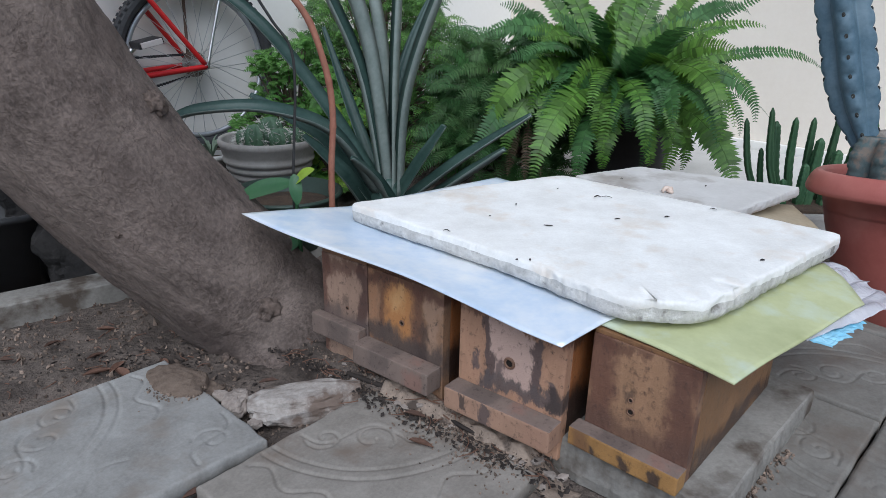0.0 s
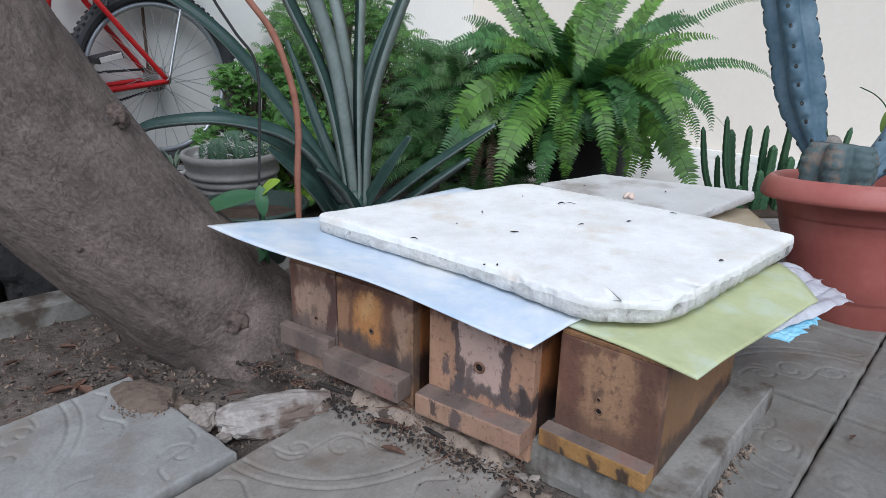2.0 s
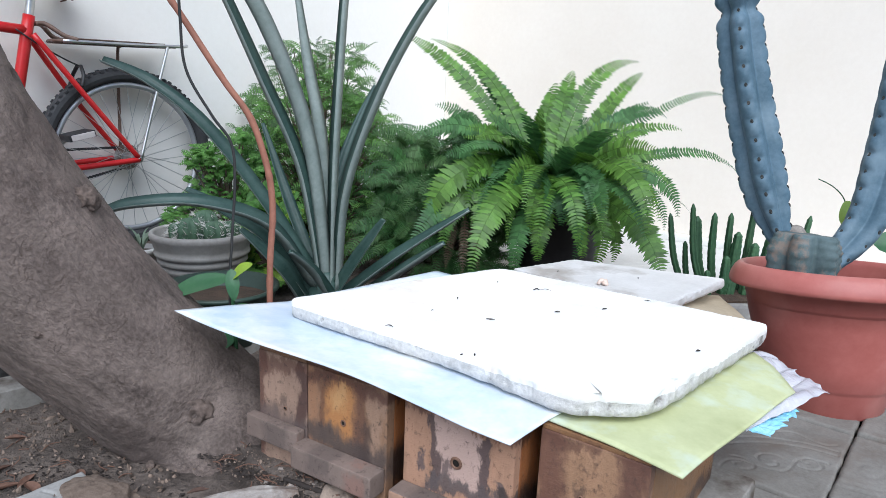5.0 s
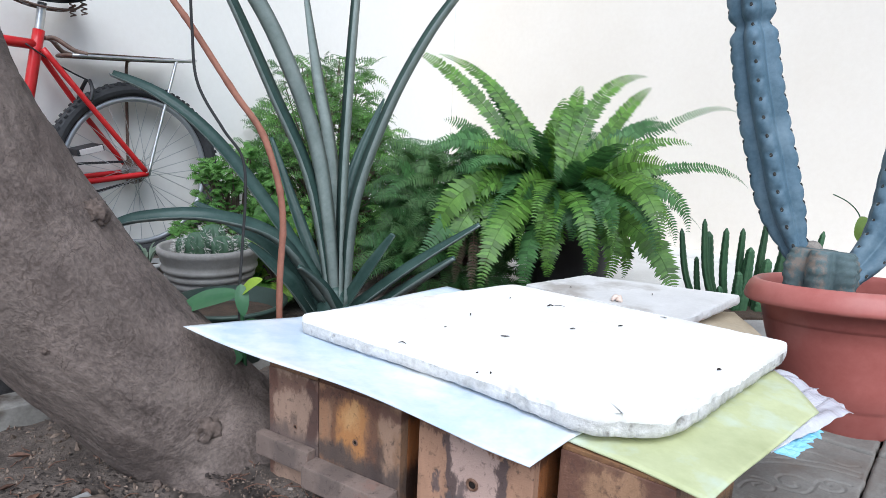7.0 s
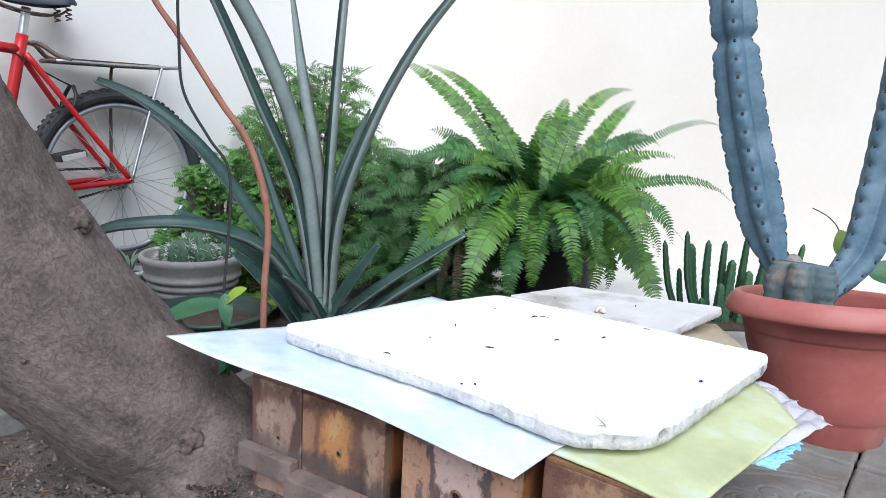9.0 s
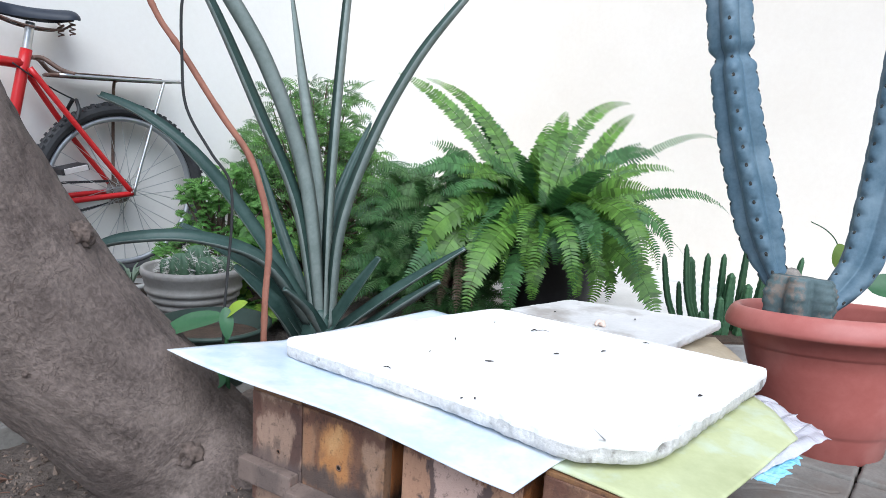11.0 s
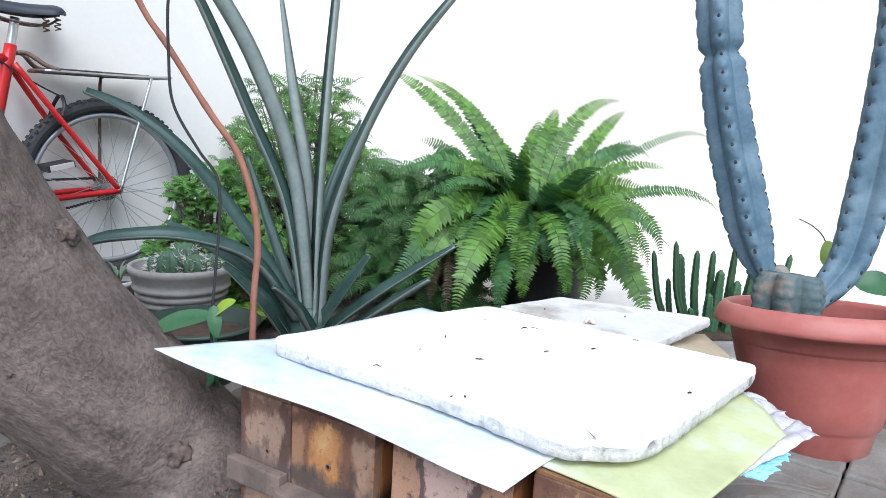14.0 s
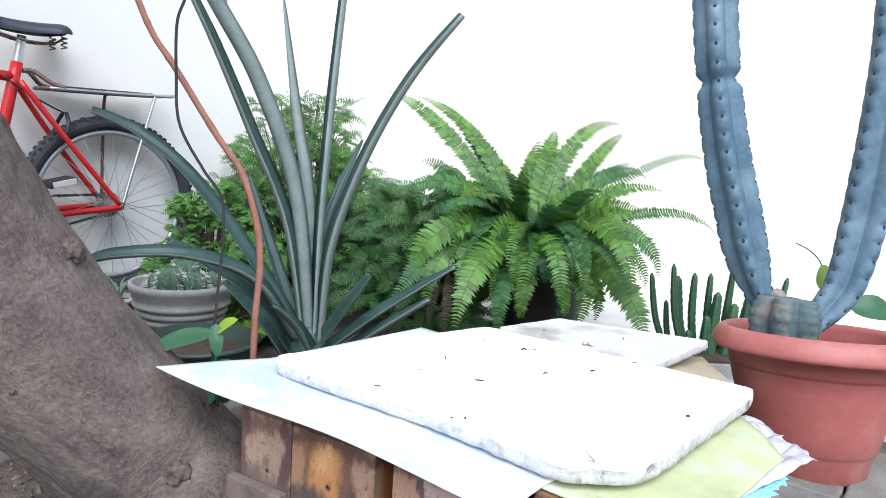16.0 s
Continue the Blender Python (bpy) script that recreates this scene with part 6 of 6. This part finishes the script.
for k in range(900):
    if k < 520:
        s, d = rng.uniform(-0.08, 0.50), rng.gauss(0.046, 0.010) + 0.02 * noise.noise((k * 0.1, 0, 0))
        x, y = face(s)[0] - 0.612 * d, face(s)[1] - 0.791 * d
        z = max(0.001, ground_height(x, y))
    elif k < 760:
        x, y = rng.gauss(-0.50, 0.10), rng.gauss(1.03, 0.035)
        z = ground_height(x, y)
    else:
        x, y = rng.gauss(-0.34, 0.05), rng.gauss(0.93, 0.025)
        z = ground_height(x, y)
    size = rng.uniform(0.002, 0.0065)
    m = Matrix.Translation((x, y, z + size * 0.25)) @ Euler((rng.uniform(-0.6, 0.6), rng.uniform(-0.6, 0.6), rng.random() * 6)).to_matrix().to_4x4() @ Matrix.Diagonal((size, size * rng.uniform(0.3, 0.8), size * 0.22, 1))
    vs = [bm.verts.new(m @ Vector(q)) for q in ((1, 0, 0), (-1, 0.2, 0), (0.1, 1, 0.4), (0, -1, 0.2), (0, 0, 1), (0, 0, -1))]
    for a, b, c in ((0, 2, 4), (2, 1, 4), (1, 3, 4), (3, 0, 4), (2, 0, 5), (1, 2, 5), (3, 1, 5), (0, 3, 5)):
        bm.faces.new((vs[a], vs[b], vs[c]))
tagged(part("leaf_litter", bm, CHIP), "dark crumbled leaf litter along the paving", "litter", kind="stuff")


def pile_place(u, v):
    x, y = (u - 0.5) * 0.13, (v - 0.5) * 0.085
    r = math.hypot(x / 0.06, y / 0.038) * (1 + 0.25 * noise.noise((x * 40, y * 40, 2)))
    return (x, y, 0.009 * max(0.0, 1 - r ** 1.6) ** 0.8 + 0.0016 * noise.noise((x * 120, y * 120, 1)) - (0.012 if r > 1 else 0.0))


def sand_place(u, v):
    t = 0.16 + 0.34 * u
    d = 0.004 + 0.040 * v + 0.006 * noise.noise((t * 30, v * 2, 4))
    x, y = face(t)[0] - 0.612 * d, face(t)[1] - 0.791 * d
    return (x, y, ground_height(x, y) + 0.004 + 0.003 * noise.noise((x * 60, y * 60, 3)) - 0.006 * max(0.0, noise.noise((x * 26, y * 26, 8))))


SAND = material("pale_sand", ((0.16, 0.118, 0.090), (0.36, 0.280, 0.222)), scale=30, fine=260, rough=(0.9, 1), bump=0.9, distance=0.004, stain=(0.07, 0.052, 0.042), stain_scale=26, stain_range=(0.54, 0.64))
tagged(part("sand_strip", thicken(sheet(150, 16, sand_place), 0.004), SAND, smooth=True), "pale crumbly sand strip along the foot of the boxes", "sand", kind="stuff")
pile = part("soil_heap", thicken(sheet(60, 40, pile_place), 0.004), PILE, smooth=True)
pile.matrix_world = pose(-0.412, 0.934, 0.003, 0, 0, -35)
tagged(pile, "small heap of brown soil on a paving slab", "soil heap")
root = part("root", new_tube([(-0.14, 0.96, 0.004), (-0.07, 0.915, 0.006), (0.0, 0.872, 0.004), (0.05, 0.815, 0.006), (0.10, 0.79, 0.0)], [0.004, 0.005, 0.0035, 0.002], 8, 40, True, lambda a, u: 1 + 0.3 * noise.noise((math.cos(a), u * 25, 0))), CHIP, smooth=True)
tagged(root, "thin dark root lying along the paving edge", "root")

# ---- kerb, tub and dark stones behind the trunk ----
kerb = part("kerb", new_block((1.6, 0.075, 0.075), pose(0, 0, 0), 0.008, 3), OLD_CONCRETE)
kerb.matrix_world = pose(-0.86, 1.175, -0.020, 0, 0, 38)
tagged(kerb, "dusty concrete kerb along the planting bed", "kerb", kind="structure")
tub = thing("plastic_tub", "black plastic tub behind the kerb", "tub", pose(-1.03, 1.36, -0.02, 0, 0, 30))
wall_bm = bmesh.new()
rows = []
for sx, sy, z in ((0.15, 0.13, 0.0), (0.165, 0.145, 0.155), (0.178, 0.158, 0.158), (0.18, 0.16, 0.168), (0.172, 0.152, 0.172), (0.160, 0.140, 0.168), (0.146, 0.126, 0.012)):
    ring = []
    for k in range(40):
        a = 2 * math.pi * k / 40
        c, s = math.cos(a), math.sin(a)
        f = (abs(c) ** 5 + abs(s) ** 5) ** (-0.2)
        ring.append(wall_bm.verts.new((sx * c * f, sy * s * f, z)))
    rows.append(ring)
for a, b in zip(rows, rows[1:]):
    for k in range(40):
        wall_bm.faces.new((a[k], a[(k + 1) % 40], b[(k + 1) % 40], b[k]))
wall_bm.faces.new(rows[0][::-1])
wall_bm.faces.new(rows[-1])
part("body", wall_bm, BLACK_PLASTIC, tub, smooth=True)
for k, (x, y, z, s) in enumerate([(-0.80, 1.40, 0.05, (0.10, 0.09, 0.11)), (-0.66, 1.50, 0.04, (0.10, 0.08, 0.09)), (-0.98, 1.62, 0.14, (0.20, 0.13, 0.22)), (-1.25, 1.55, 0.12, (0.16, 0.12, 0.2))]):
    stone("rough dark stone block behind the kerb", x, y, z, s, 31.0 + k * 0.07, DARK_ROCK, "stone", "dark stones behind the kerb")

# ---- bowl, small pot and the heart-leaved plant ----
bowl = thing("shallow_bowl", "shallow dark green plastic bowl in front of the grey pot", "bowl", pose(-0.385, 1.62, -0.02))
BOWL = material("dark_green_plastic", ((0.018, 0.035, 0.026), (0.045, 0.07, 0.055)), scale=9, fine=80, rough=(0.4, 0.6), bump=0.1)
part("body", lathe([(0.085, 0.0), (0.10, 0.01), (0.125, 0.10), (0.135, 0.135), (0.141, 0.137), (0.141, 0.144), (0.131, 0.145), (0.122, 0.11), (0.10, 0.10)], 48), BOWL, bowl, smooth=True)
part("soil", lathe([(0.118, 0.108), (0.05, 0.116), (0.0, 0.112)], 24), POT_SOIL, bowl)
small = thing("small_pot", "small pale plastic pot with a wispy plant", "flower pot", pose(-0.735, 2.10, -0.02))
PALE_PLASTIC = material("pale_plastic", ((0.36, 0.35, 0.33), (0.52, 0.51, 0.49)), scale=9, fine=80, rough=(0.5, 0.7), bump=0.1)
part("body", lathe([(0.030, 0.0), (0.033, 0.01), (0.046, 0.105), (0.052, 0.107), (0.053, 0.122), (0.047, 0.123), (0.044, 0.10)], 32), PALE_PLASTIC, small, smooth=True)
part("soil", lathe([(0.044, 0.108), (0.0, 0.111)], 20), POT_SOIL, small)
wisp = thing("wispy_plant", "wispy grey-green plant in the small pot", "potted plant", pose(-0.735, 2.10, 0.088))
WISP = leaf_material("grey_green_leaf", (0.09, 0.13, 0.09), (0.20, 0.25, 0.18), 0.5, 0.3, 0.2, 8)
for k in range(14):
    a = rng.uniform(0, 6.3)
    part("leaf", strap_leaf([(0, 0, 0), (0.03 * math.cos(a), 0.03 * math.sin(a), 0.05), (0.075 * math.cos(a), 0.075 * math.sin(a), rng.uniform(0.02, 0.07))], (0.006, 0.007, 0.002), (math.cos(a) * -0.3, math.sin(a) * -0.3, 1), 10, 0.3, 0.001), WISP, wisp)
vine = thing("heart_leaf_plant", "young plant with heart-shaped olive leaves behind the cactus", "potted plant", pose(1.17, 1.55, -0.02))
o = Vector((1.17, 1.55, -0.02))
OLIVE = leaf_material("olive_leaf", (0.10, 0.17, 0.03), (0.19, 0.27, 0.06), 0.4, 0.2, 0.35, 12)
part("stalk", new_tube([(0, 0, 0), (0.0, 0, 0.2), (0.005, 0, 0.34)], [0.004, 0.003, 0.002], 6, 16), SAPLING, vine, smooth=True)
part("tendril", new_tube([(0.0, 0, 0.33), (-0.02, 0, 0.40), (-0.055, 0, 0.435), (-0.10, 0, 0.455)], [0.0016, 0.0013], 6, 20), SAPLING, vine, smooth=True)
for b0, t0, w, fc, mat in [((1.178, 1.55, 0.375), (1.14, 1.535, 0.325), 0.062, (-0.2, -0.9, 0.3), OLIVE), ((1.18, 1.55, 0.385), (1.235, 1.54, 0.375), 0.058, (0.1, -0.8, 0.5), OLIVE), ((1.245, 1.55, 0.275), (1.36, 1.53, 0.262), 0.075, (0.1, -0.7, 0.6), SAPLING), ((1.18, 1.55, 0.30), (1.245, 1.55, 0.27), 0.05, (0, -0.5, 0.8), SAPLING)]:
    part("leaf", broad_leaf(Vector(b0) - o, Vector(t0) - o, w, fc), mat, vine, smooth=True)
DRY = leaf_material("dry_fern_frond", (0.10, 0.07, 0.045), (0.22, 0.16, 0.10), 0.6, 0.3, 0.15, 8)
for k, (x, y, z, ln) in enumerate([(0.235, 2.03, 0.24, 0.17), (0.262, 2.01, 0.25, 0.19), (0.285, 2.02, 0.24, 0.17)]):
    dry = part("dry_frond", frond(bmesh.new(), (0, 0, 0), 3.6 + k, ln, -1.35, 0.1, 0.018, 22, 0.35, rng), DRY)
    dry.matrix_world = pose(x, y, z)
    tagged(dry, "dry brown frond hanging beside the fern", "dead frond", "dry fronds")
